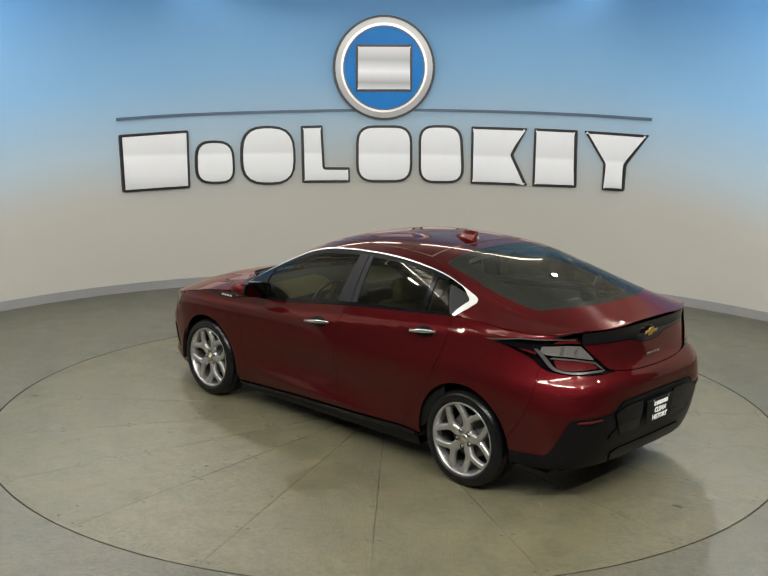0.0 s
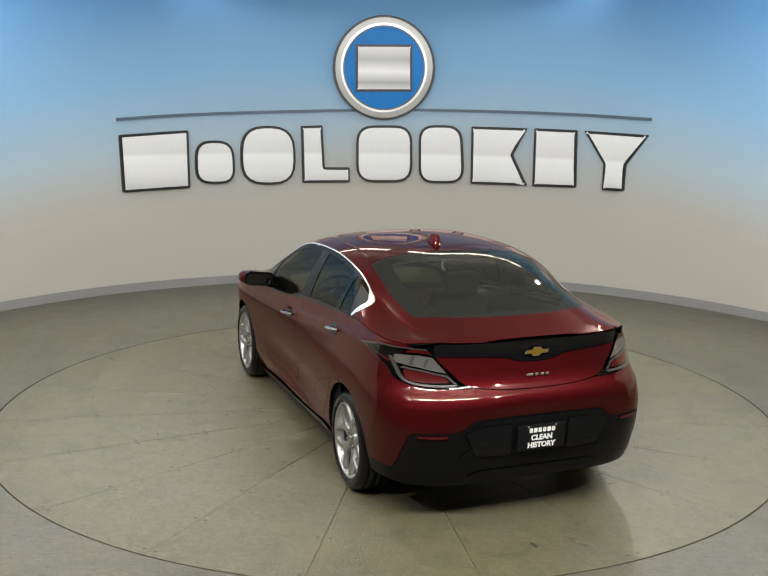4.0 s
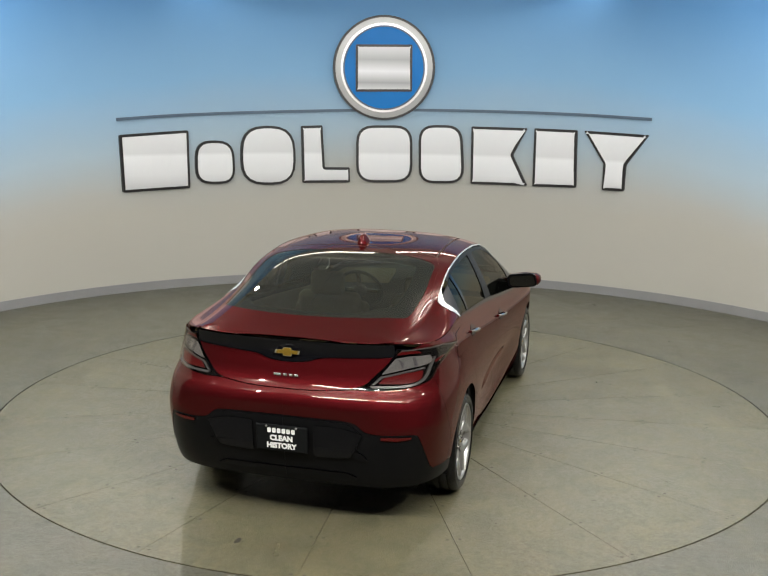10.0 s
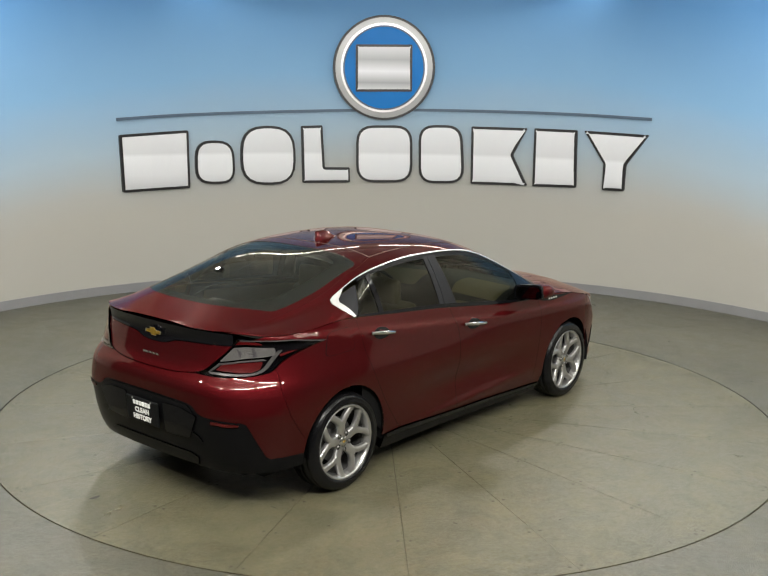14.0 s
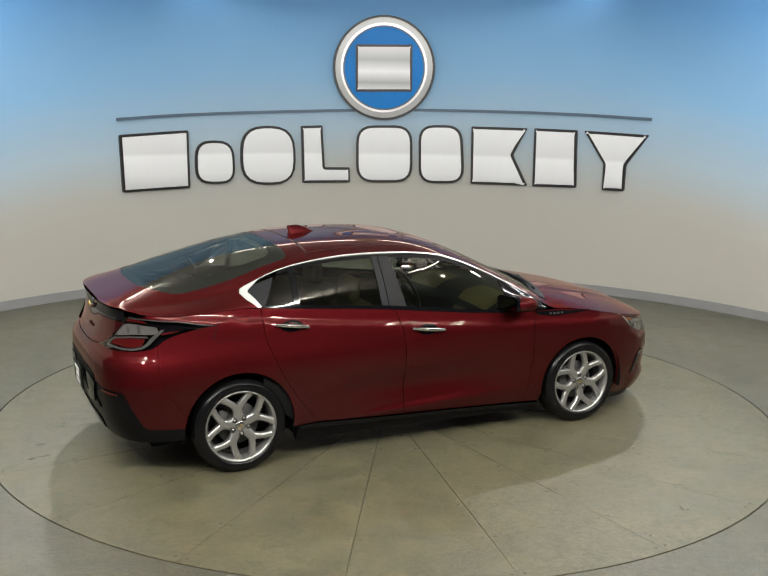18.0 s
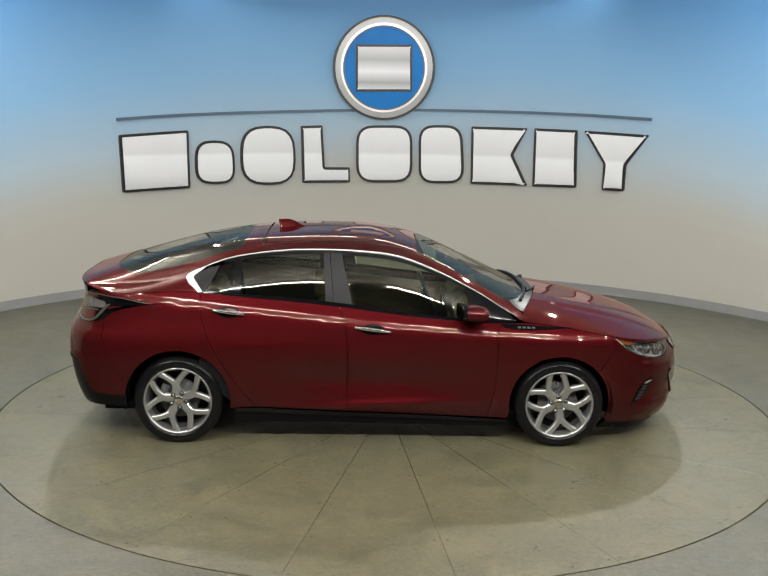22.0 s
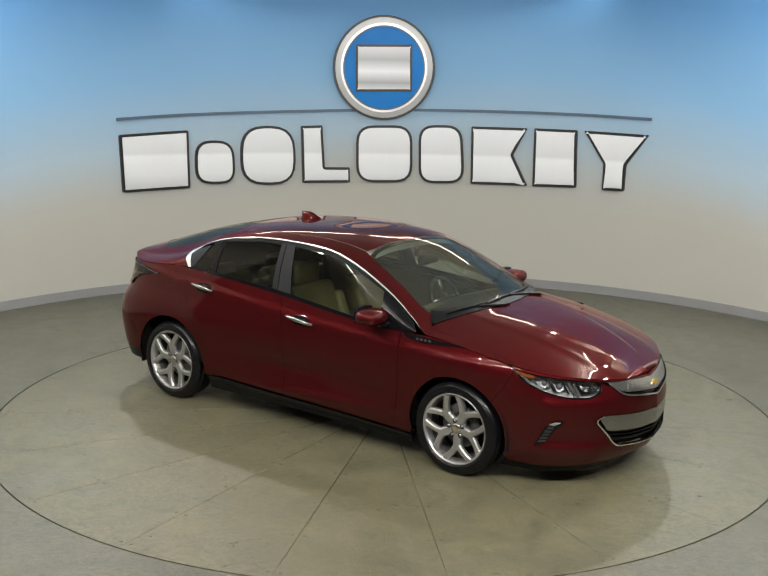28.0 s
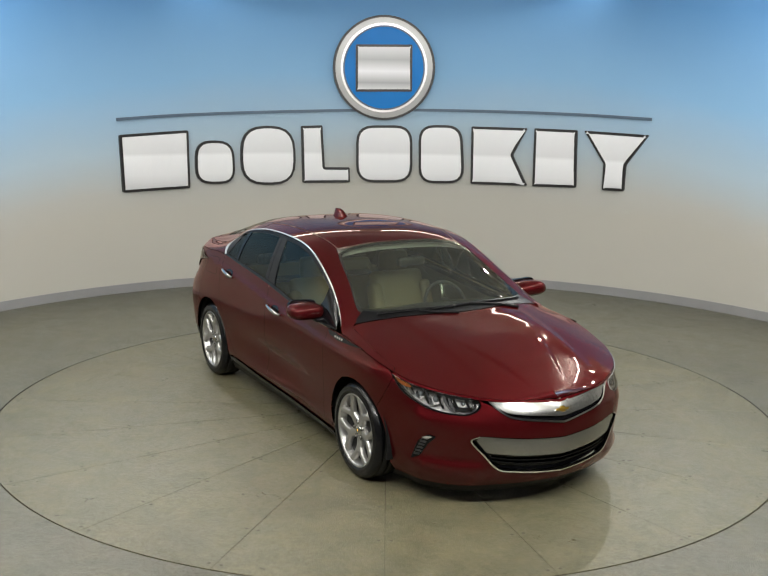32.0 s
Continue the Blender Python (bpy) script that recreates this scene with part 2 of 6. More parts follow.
AMBER = material("amber_reflector", (0.17, 0.050, 0.010), 0.2, coat=0.5)
MIRROR = material("lamp_mirror", (0.85, 0.85, 0.85), 0.08, metal=1.0)
LAMPGREY = material("lamp_grey", (0.74, 0.74, 0.735), 0.18, metal=0.4, bump=0.4, bump_scale=38)
LAMPWHITE = material("lamp_white", (0.50, 0.50, 0.48), 0.2, metal=0.6, bump=0.3, bump_scale=60)
TAILWHITE = material("tail_lamp_silver", (0.36, 0.36, 0.35), 0.12, metal=0.7, bump=0.7, bump_scale=26)
GUIDEGREY = material("grey_light_guide", (0.06, 0.06, 0.058), 0.3, coat=0.3)
BRIGHTRED = material("red_lamp", (0.07, 0.002, 0.0025), 0.35, spec=0.2, coat=0.15, bump=0.15, bump_scale=140)
GLINTGREY = material("lamp_bezel", (0.12, 0.12, 0.125), 0.25, metal=0.5)
LEATHER = material("tan_leather", (0.17, 0.138, 0.066), 0.5, vary=0.12, scale=12, bump=0.15, bump_scale=120)
CLOTH = material("pale_headliner", (0.42, 0.41, 0.38), 0.9)
DASH = material("dash_plastic", (0.02, 0.02, 0.022), 0.5)
WHITEPRINT = material("white_print", (0.78, 0.78, 0.76), 0.5)
PLATE = material("black_plate", (0.006, 0.0065, 0.007), 0.45, spec=0.12)
def sheen_sign(name, stops, metal, rough):
    """Printed steel look: its sheen put into the colour as bands of grey by height."""
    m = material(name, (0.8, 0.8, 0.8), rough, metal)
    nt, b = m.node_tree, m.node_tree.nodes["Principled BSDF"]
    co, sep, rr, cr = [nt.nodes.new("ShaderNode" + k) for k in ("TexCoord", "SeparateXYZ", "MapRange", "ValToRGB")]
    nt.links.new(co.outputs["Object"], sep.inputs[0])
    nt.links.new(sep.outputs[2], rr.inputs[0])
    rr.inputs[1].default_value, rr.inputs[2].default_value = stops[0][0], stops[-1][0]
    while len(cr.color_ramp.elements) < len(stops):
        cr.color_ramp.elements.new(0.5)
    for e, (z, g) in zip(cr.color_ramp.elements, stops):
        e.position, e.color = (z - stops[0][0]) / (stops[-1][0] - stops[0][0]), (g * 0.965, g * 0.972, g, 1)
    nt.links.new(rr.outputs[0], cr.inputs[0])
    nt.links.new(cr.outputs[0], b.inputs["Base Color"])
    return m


SIGNBLACK = material("black_sign_edge", (0.012, 0.011, 0.012), 0.4)
SIGNWHITE = sheen_sign("white_sheen_sign", [(1.27, 0.56), (1.40, 0.72), (1.62, 0.82), (1.66, 0.68), (1.98, 0.82)], 0.0, 0.4)
SIGNBLOCK = sheen_sign("block_sheen_sign", [(2.40, 0.62), (2.52, 0.30), (2.66, 0.66), (2.80, 0.34), (2.98, 0.60)], 0.2, 0.4)
SIGNSILVER = material("brushed_silver_sign", (0.60, 0.60, 0.60), 0.32, metal=0.7, vary=0.25, scale=2.5)
SIGNGREY = material("grey_sign_ring", (0.25, 0.25, 0.25), 0.35, metal=0.5, vary=0.2, scale=2)
SIGNBLUE = material("blue_sign_face", (0.0, 0.165, 0.50), 0.4, spec=0.2, vary=0.2, scale=2)
SIGNNAVY = material("navy_sign_line", (0.07, 0.11, 0.16), 0.5)
FIXTURE = material("white_fixture", (0.7, 0.7, 0.68), 0.5)


# ---- mesh helpers ----
def mesh_object(name, verts, faces, mat, parent=None, label="", smooth=False, normals=None):
    me = bpy.data.meshes.new(name)
    me.from_pydata([tuple(v) for v in verts], [], faces)
    me.validate()
    if smooth or normals is not None:
        me.polygons.foreach_set("use_smooth", [True] * len(me.polygons))
    if normals is not None:
        me.normals_split_custom_set_from_vertices([tuple(n) for n in normals])
    me.materials.append(mat)
    me.update()
    ob = new(name, me)
    if parent:
        ob.parent = parent
    if label:
        ob["label"] = label
    return ob


def part(name, bm, mat, parent, label="", smooth=True):
    me = bpy.data.meshes.new(name)
    bm.to_mesh(me)
    bm.free()
    if smooth:
        me.polygons.foreach_set("use_smooth", [True] * len(me.polygons))
    me.materials.append(mat)
    ob = new(name, me)
    if parent:
        ob.parent = parent
    if label:
        ob["label"] = label
    return ob


def slab(bm, x0, x1, y0, y1, z0, z1, bevel=0.0, segments=2, m=None):
    """A bevelled box added to bm."""
    r = bmesh.ops.create_cube(bm, size=1)
    vs = r["verts"]
    bmesh.ops.scale(bm, vec=(x1 - x0, y1 - y0, z1 - z0), verts=vs)
    bmesh.ops.translate(bm, vec=((x0 + x1) / 2, (y0 + y1) / 2, (z0 + z1) / 2), verts=vs)
    if bevel:
        es = list({e for v in vs for e in v.link_edges})
        vs = list({v for f in bmesh.ops.bevel(bm, geom=es, offset=bevel, segments=segments, affect="EDGES", profile=0.5)["faces"] for v in f.verts} | {v for v in vs if v.is_valid})
    if m is not None:
        bmesh.ops.transform(bm, matrix=m, verts=vs)
    return vs


def spin(bm, profile, n=48, axis="z", m=None, close=False):
    """A lathed solid: profile of (radius, height)."""
    rings = []
    for k in range(n):
        a = 2 * math.pi * k / n
        rings.append([bm.verts.new((r * math.cos(a), r * math.sin(a), h)) for r, h in profile])
    q = len(profile)
    for k in range(n):
        a, b = rings[k], rings[(k + 1) % n]
        for i in range(q if close else q - 1):
            bm.faces.new((a[i], b[i], b[(i + 1) % q], a[(i + 1) % q]))
    vs = [v for r in rings for v in r]
    bmesh.ops.remove_doubles(bm, verts=vs, dist=1e-6)
    vs = [v for v in vs if v.is_valid]
    if m is not None:
        bmesh.ops.transform(bm, matrix=m, verts=vs)
    return vs


def curve_points(pts, n=6, closed=False):
    """Catmull-Rom through the points."""
    pts = [np.array(q, float) for q in pts]
    if closed:
        ext = [pts[-1]] + pts + pts[:2]
        spans = len(pts)
    else:
        ext = [2 * pts[0] - pts[1]] + pts + [2 * pts[-1] - pts[-2]]
        spans = len(pts) - 1
    out = []
    for i in range(spans):
        a, b, c, d = ext[i:i + 4]
        for k in range(n):
            t = k / n
            out.append(0.5 * (2 * b + (c - a) * t + (2 * a - 5 * b + 4 * c - d) * t * t + (3 * b - a - 3 * c + d) * t ** 3))
    if not closed:
        out.append(pts[-1])
    return [tuple(q) for q in out]


def rounded(pts, r, n=4):
    """A polygon with its corners cut round."""
    out = []
    k = len(pts)
    for i in range(k):
        p, q, s = [np.array(pts[j % k], float) for j in (i - 1, i, i + 1)]
        a, b = p - q, s - q
        la, lb = np.linalg.norm(a), np.linalg.norm(b)
        d = min(r, 0.45 * la, 0.45 * lb)
        A, B = q + a / la * d, q + b / lb * d
        for j in range(n + 1):
            t = j / n
            out.append(tuple((1 - t) ** 2 * A + 2 * t * (1 - t) * q + t * t * B))
    return out


def inset(pts, d):
    """Moves a polygon's outline inwards by d."""
    pts = [np.array(q, float) for q in pts]
    pts = [q for i, q in enumerate(pts) if np.linalg.norm(q - pts[i - 1]) > 1e-5]
    k = len(pts)
    area = sum(pts[i - 1][0] * pts[i][1] - pts[i][0] * pts[i - 1][1] for i in range(k))
    sg = 1 if area > 0 else -1
    out = []
    for i in range(k):
        a, b = pts[i] - pts[i - 1], pts[(i + 1) % k] - pts[i]
        a, b = a / np.linalg.norm(a), b / np.linalg.norm(b)
        na, nb = np.array((-a[1], a[0])) * sg, np.array((-b[1], b[0])) * sg
        m = na + nb
        out.append(tuple(pts[i] + d * m / max(0.5, 1 + na @ nb)))
    return out


def drape(surf, outline, du, dv, lift=0.0, depth=0.012, gap=0.0, flip=False, snap=None):
    """A sheet cut to outline in the surface's own (u, v), laid on it, with an edge turned in by depth. Returns verts, faces, normals."""
    pts = inset(outline, gap) if gap else outline
    if snap:
        pts = [tuple(snap[1] if k == snap[0] and abs(v - snap[1]) < 0.005 else v for k, v in enumerate(q)) for q in pts]
    pts = [q for i, q in enumerate(pts) if math.hypot(q[0] - pts[i - 1][0], q[1] - pts[i - 1][1]) > 1e-5]
    if sum(pts[i - 1][0] * pts[i][1] - pts[i][0] * pts[i - 1][1] for i in range(len(pts))) < 0:
        pts = pts[::-1]
    bm = bmesh.new()
    vs = [bm.verts.new((a, b, 0)) for a, b in pts]
    bm.faces.new(vs)
    for axis, step in ((0, du), (1, dv)):
        lo, hi = min(q[axis] for q in pts), max(q[axis] for q in pts)
        k = math.floor(lo / step) + 1
        while k * step < hi - 1e-6:
            co = [0, 0, 0]
            co[axis] = k * step
            no = [0, 0, 0]
            no[axis] = 1
            bmesh.ops.bisect_plane(bm, geom=bm.verts[:] + bm.edges[:] + bm.faces[:], dist=1e-6, plane_co=co, plane_no=no)
            k += 1
    bmesh.ops.triangulate(bm, faces=[f for f in bm.faces if len(f.verts) > 4])
    bm.verts.index_update()
    uv = [(v.co.x, v.co.y) for v in bm.verts]
    faces = [tuple(v.index for v in f.verts) for f in bm.faces]
    rim = [(e.verts[0].index, e.verts[1].index) for e in bm.edges if len(e.link_faces) == 1]
    bm.free()
    P = [np.array(surf(a, b)) for a, b in uv]
    N = []
    for a, b in uv:
        e = 2e-3
        ea = 0 if snap and snap[0] == 0 and abs(a - snap[1]) < 1e-5 else e
        back = -1 if ea == 0 and snap[1] < 0 else 1
        du_ = np.array(surf(a + (ea if back > 0 else e), b)) - np.array(surf(a - (e if back > 0 else 0), b))
        dv_ = np.array(surf(a, b + e)) - np.array(surf(a, b - e))
        n = np.cross(du_, dv_)
        l = np.linalg.norm(n)
        n = n / l if l > 1e-12 else np.array((0, 0, 1.0))
        N.append(-n if flip else n)
    verts = [p_ + n * lift for p_, n in zip(P, N)]
    normals = list(N)
    if flip:
        faces = [f[::-1] for f in faces]
    base = len(verts)
    if depth:
        top, low = {}, {}
        for a, b in rim:
            for q in (a, b):
                if q not in top:
                    top[q] = len(verts)
                    verts.append(verts[q])
                    normals.append(N[q])
                    low[q] = len(verts)
                    verts.append(verts[q] - N[q] * depth)
                    normals.append(N[q])
            faces.append((top[a], top[b], low[b], low[a]))
    return verts, faces, normals


def merged(*sheets):
    V, F, N = [], [], []
    for v, f, n in sheets:
        k = len(V)
        V += v
        F += [tuple(i + k for i in q) for q in f]
        N += n
    return V, F, N


def mirrored(sheet):
    v, f, n = sheet
    return [np.array((a[0], -a[1], a[2])) for a in v], [q[::-1] for q in f], [np.array((a[0], -a[1], a[2])) for a in n]


# ---- the studio ----
WALL_R, TABLE_R = 5.28, 2.997
def wall_surface(deg, z):
    a = radians(deg)
    return (WALL_R * math.sin(a), WALL_R * math.cos(a), z)


def ring_arc(name, r0, r1, a0, a1, z0, z1, mat, steps=96, label="", parent=None):
    """A bent bar between two radii, degrees from straight ahead."""
    V, F = [], []
    for k in range(steps + 1):
        a = radians(a0 + (a1 - a0) * k / steps)
        for r, z in ((r0, z0), (r0, z1), (r1, z1), (r1, z0)):
            V.append((r * math.sin(a), r * math.cos(a), z))
    for k in range(steps):
        for i in range(4):
            F.append((4 * k + i, 4 * k + 4 + i, 4 * k + 4 + (i + 1) % 4, 4 * k + (i + 1) % 4))
    F += [(0, 1, 2, 3), (4 * steps + 3, 4 * steps + 2, 4 * steps + 1, 4 * steps)]
    return mesh_object(name, V, F, mat, parent, label)


wall = ring_arc("wall_north", WALL_R, WALL_R + 0.15, -98, 98, -0.02, CEIL, SKYWALL, 160)
wall.data.polygons.foreach_set("use_smooth", [True] * len(wall.data.polygons))
wall.data.set_sharp_from_angle(angle=0.6)
tagged(wall, "curved grey studio wall fading into an added sky graphic", "wall", kind="structure")
tagged(ring_arc("baseboard", WALL_R - 0.012, WALL_R - 0.001, -98, 98, 0.0, 0.105, VINYL, 160), "grey vinyl base strip along the curved wall", "baseboard", kind="structure")

# floor with a round hole for the turntable
bm = bmesh.new()
inner = [bm.verts.new((math.cos(2 * math.pi * k / 160) * (TABLE_R + 0.006), math.sin(2 * math.pi * k / 160) * (TABLE_R + 0.006), 0)) for k in range(160)]
outer = []
for k in range(160):
    a = 2 * math.pi * k / 160
    c, s = math.cos(a), math.sin(a)
    r = min(8.0 / max(1e-6, abs(c)), (7.0 if s > 0 else 11.5) / max(1e-6, abs(s)))
    outer.append(bm.verts.new((c * r, s * r, 0)))
for k in range(160):
    j = (k + 1) % 160
    bm.faces.new((inner[k], outer[k], outer[j], inner[j]))
tagged(part("floor", bm, CONCRETE_OUT, None, smooth=False), "sealed worn concrete studio floor round the turntable", "floor", kind="structure")
bm = bmesh.new()
spin(bm, [(TABLE_R + 0.0055, -0.002), (TABLE_R + 0.0055, -0.115), (0, -0.115)], 160)
tagged(part("pit_floor", bm, JOINT, None, smooth=False), "dark pit below the turntable gap", "floor", kind="structure")

bm = bmesh.new()
for x0, x1, y0, y1 in ((-8.15, -8.0, -11.65, 7.15), (8.0, 8.15, -11.65, 7.15), (-8.0, 8.0, -11.65, -11.5), (-8.0, 8.0, 7.0, 7.15)):
    slab(bm, x0, x1, y0, y1, 0, CEIL)
tagged(part("wall_room", bm, DARKROOM, None, smooth=False), "dark plain walls closing the studio", "wall", kind="structure")
bm = bmesh.new()
slab(bm, -8.15, 8.15, -5.1, 7.15, CEIL, CEIL + 0.2)
tagged(part("ceiling", bm, CEILPALE, None, smooth=False), "pale studio ceiling above the turntable", "ceiling", kind="structure")
bm = bmesh.new()
slab(bm, -8.15, 8.15, -11.65, -5.1, CEIL, CEIL + 0.2)
tagged(part("ceiling_back", bm, CEILING, None, smooth=False), "dark ceiling over the unlit end of the studio", "ceiling", kind="structure")


def lamp_fixture(x, y, lean, width):
    """A round ceiling lamp: base, short arm and an open shade."""
    e = tagged(new("ceiling_light"), "round white ceiling lamp with an open shade", "light", group="ceiling lamps")
    e.matrix_world = pose(x, y, CEIL)
    bm = bmesh.new()
    spin(bm, [(0, 0), (0.05, 0), (0.05, -0.02), (0.015, -0.03), (0.015, -0.06), (0, -0.06)], 16)
    part("base", bm, FIXTURE, e)
    bm = bmesh.new()
    r = width / 2
    spin(bm, [(0, 0.09), (r * 0.7, 0.085), (r + 0.012, 0.03), (r + 0.014, -0.012), (r + 0.008, -0.012), (r + 0.006, 0.02), (0, 0.035)], 24, m=pose(0, 0, -0.16, lean))
    part("shade", bm, FIXTURE, e)


def tube_fixture(x, y, ln, turn, drop):
    e = tagged(new("ceiling_batten"), "white ceiling batten with a long fluorescent tube", "light", group="ceiling battens")
    e.matrix_world = pose(x, y, CEIL, 0, 0, turn)
    bm = bmesh.new()
    slab(bm, -ln / 2 - 0.04, ln / 2 + 0.04, -0.03, 0.03, -drop + 0.025, -drop + 0.06, 0.01)
    part("housing", bm, FIXTURE, e, smooth=False)
    for s in (-1, 1):
        bm = bmesh.new()
        slab(bm, s * (ln / 2 + 0.02) - 0.015, s * (ln / 2 + 0.02) + 0.015, -0.03, 0.03, -drop - 0.03, -drop + 0.03, 0.008)
        part("end_cap", bm, FIXTURE, e, smooth=False)
        bm = bmesh.new()
        spin(bm, [(0.005, 0.0), (0.005, -drop + 0.06)], 8, m=Matrix.Translation((s * ln * 0.35, 0, 0)))
        part("rod", bm, STEEL, e)


def spot_fixture(x, y, z):
    e = tagged(new("spot_lamp"), "small black spot lamp hung from the ceiling", "light", group="ceiling spots")
    e.matrix_world = pose(x, y, z + 0.42)
    bm = bmesh.new()
    spin(bm, [(0, CEIL - z - 0.42), (0.02, CEIL - z - 0.42), (0.02, -0.2), (0, -0.2)], 12)
    part("stem", bm, BLACK, e)
    bm = bmesh.new()
    spin(bm, [(0, -0.19), (0.07, -0.2), (0.085, -0.30), (0.08, -0.36), (0.075, -0.30), (0, -0.27)], 20)
    part("can", bm, BLACK, e)


for tx, ty, watts, lean, width in LAMPS:
    lamp_fixture(tx, ty, lean, width)
for tx, ty, ln, watts, lean, turn, drop in TUBES:
    tube_fixture(tx, ty, ln, turn, drop)
for tx, ty, tz, watts in SPOTS:
    spot_fixture(tx, ty, tz)

# ---- turntable ----
turntable = tagged(new("turntable"), "round sealed concrete turntable with radial joints", "turntable", kind="structure")
SEAM = 6.5


def sector(k):
    """One concrete wedge between two joints."""
    g = 0.0011
    a0, a1 = radians(SEAM + 18 * k), radians(SEAM + 18 * k + 18)
    n = 10
    outer = []
    for i in range(n + 1):
        a = a0 + (a1 - a0) * i / n
        outer.append((TABLE_R - 0.012, a))
    mid = (a0 + a1) / 2
    off = np.array((math.cos(mid), math.sin(mid))) * g / math.sin(radians(9))
    P = [off + np.array((0.02 * math.cos(mid), 0.02 * math.sin(mid)))]
    for r, a in outer:
        P.append(np.array((r * math.cos(a), r * math.sin(a))) + off * 0.9)
    bm = bmesh.new()
    lo = [bm.verts.new((q[0], q[1], -0.06)) for q in P]
    hi = [bm.verts.new((q[0], q[1], 0.0)) for q in P]
    bm.faces.new(hi)
    for i in range(len(P)):
        j = (i + 1) % len(P)
        bm.faces.new((lo[i], lo[j], hi[j], hi[i]))
    bmesh.ops.recalc_face_normals(bm, faces=bm.faces)
    part("slab", bm, CONCRETE, turntable, smooth=False)


for k in range(20):
    sector(k)
bm = bmesh.new()
spin(bm, [(0, -0.008), (TABLE_R - 0.006, -0.008), (TABLE_R - 0.006, -0.1), (0, -0.1)], 160)
part("deck", bm, RUBBERSEAL, turntable, smooth=False)
bolt_mesh = None
for k in range(20):
    for r in (1.0, 1.5, 2.0, 2.47, 2.93):
        for s in (-1, 1):
            a = radians(SEAM + 18 * k) + s * 0.036 / r
            if bolt_mesh is None:
                bm = bmesh.new()
                spin(bm, [(0, 0.0014), (0.007, 0.0014), (0.0105, 0.0)], 8)
                b = part("bolt", bm, RUBBERSEAL, turntable)
                bolt_mesh = b.data
            else:
                b = new("bolt", bolt_mesh)
                b.parent = turntable
            b.matrix_basis = pose(r * math.cos(a), r * math.sin(a), 0.0005)


# ---- the car's surfaces (x forward, y to its left, z up, from the middle of the wheelbase on the floor) ----
class Spline:
    """Natural cubic through (x, y) pairs, straight beyond its ends."""

    def __init__(self, *pairs):
        p = sorted(pairs)
        self.x, self.y = np.array([q[0] for q in p], float), np.array([q[1] for q in p], float)
        n, h = len(p), np.diff(self.x)
        A, r = np.eye(n), np.zeros(n)
        for i in range(1, n - 1):
            A[i, i - 1:i + 2] = h[i - 1], 2 * (h[i - 1] + h[i]), h[i]
            r[i] = 6 * ((self.y[i + 1] - self.y[i]) / h[i] - (self.y[i] - self.y[i - 1]) / h[i - 1])
        self.m = np.linalg.solve(A, r)

    def __call__(self, t):
        x, y, m = self.x, self.y, self.m
        i = min(max(int(np.searchsorted(x, t)) - 1, 0), len(x) - 2)
        h = x[i + 1] - x[i]
        if t < x[0] or t > x[-1]:
            k = 0 if t < x[0] else -1
            d = (y[1] - y[0]) / h - h * (2 * m[0] + m[1]) / 6 if k == 0 else (y[-1] - y[-2]) / h + h * (m[-2] + 2 * m[-1]) / 6
            return float(y[k] + d * (t - x[k]))
        a, b = x[i + 1] - t, t - x[i]
        return float((m[i] * a ** 3 + m[i + 1] * b ** 3) / (6 * h) + (y[i] / h - m[i] * h / 6) * a + (y[i + 1] / h - m[i + 1] * h / 6) * b)


AXLE, HUB_Z = 1.347, 0.312
XM_F, XM_R, NF, NR = 1.20, -1.35, 2.6, 3.2
nose_x = Spline((0.12, 2.22), (0.2, 2.285), (0.3, 2.318), (0.42, 2.330), (0.52, 2.323), (0.62, 2.302), (0.66, 2.285), (0.69, 2.272), (0.74, 2.25), (0.8, 2.19), (0.95, 2.0))
tail_x = Spline((0.15, -2.06), (0.25, -2.13), (0.4, -2.185), (0.55, -2.21), (0.7, -2.218), (0.775, -2.212), (0.815, -2.185), (0.86, -2.155), (0.95, -2.13), (1.03, -2.12), (1.08, -2.135))
half_w = Spline((0.12, 0.815), (0.2, 0.85), (0.3, 0.878), (0.45, 0.893), (0.62, 0.905), (0.75, 0.90), (0.86, 0.876), (0.95, 0.85), (1.03, 0.825), (1.12, 0.79))
waist = Spline((-2.2, 0.0), (-1.35, 0.002), (-0.6, -0.012), (0.0, -0.016), (0.7, -0.010), (1.35, 0.0), (2.3, 0.0))


def nr(z):
    """Squareness of the tail's corners: fuller in the bumper."""
    return NR + 0.8 * min(1.0, max(0.0, (0.82 - z) / 0.2))


def side_w(x, z):
    """Half width of the flank, with its shoulder and sill creases."""
    w = half_w(z) + waist(x)
    # shoulder crease from the tail lamp through the door handles to the front wing
    zs = 0.775 + 0.053 * math.log1p(math.exp((0.75 - x) / 0.5))
    w += 0.012 * math.exp(-((z - zs) / (0.022 if z > zs else 0.085)) ** 2)
    zl = 0.34 + 0.05 * (x - 0.9)
    if -1.0 < x < 1.0:
        fade = (1 - x * x) ** 2
        w -= 0.030 * fade * math.exp(-((z - 0.46) / 0.10) ** 2)
        w += 0.017 * fade * math.exp(-((z - zl) / (0.028 if z > zl else 0.06)) ** 2)
    return w


def prow(y, z):
    """The nose's sharp middle edge."""
    k = min(1.0, max(0.0, (0.75 - z) / 0.15))
    return 0.048 * max(0.0, 1 - abs(y) / 0.5) * k * k * (3 - 2 * k)


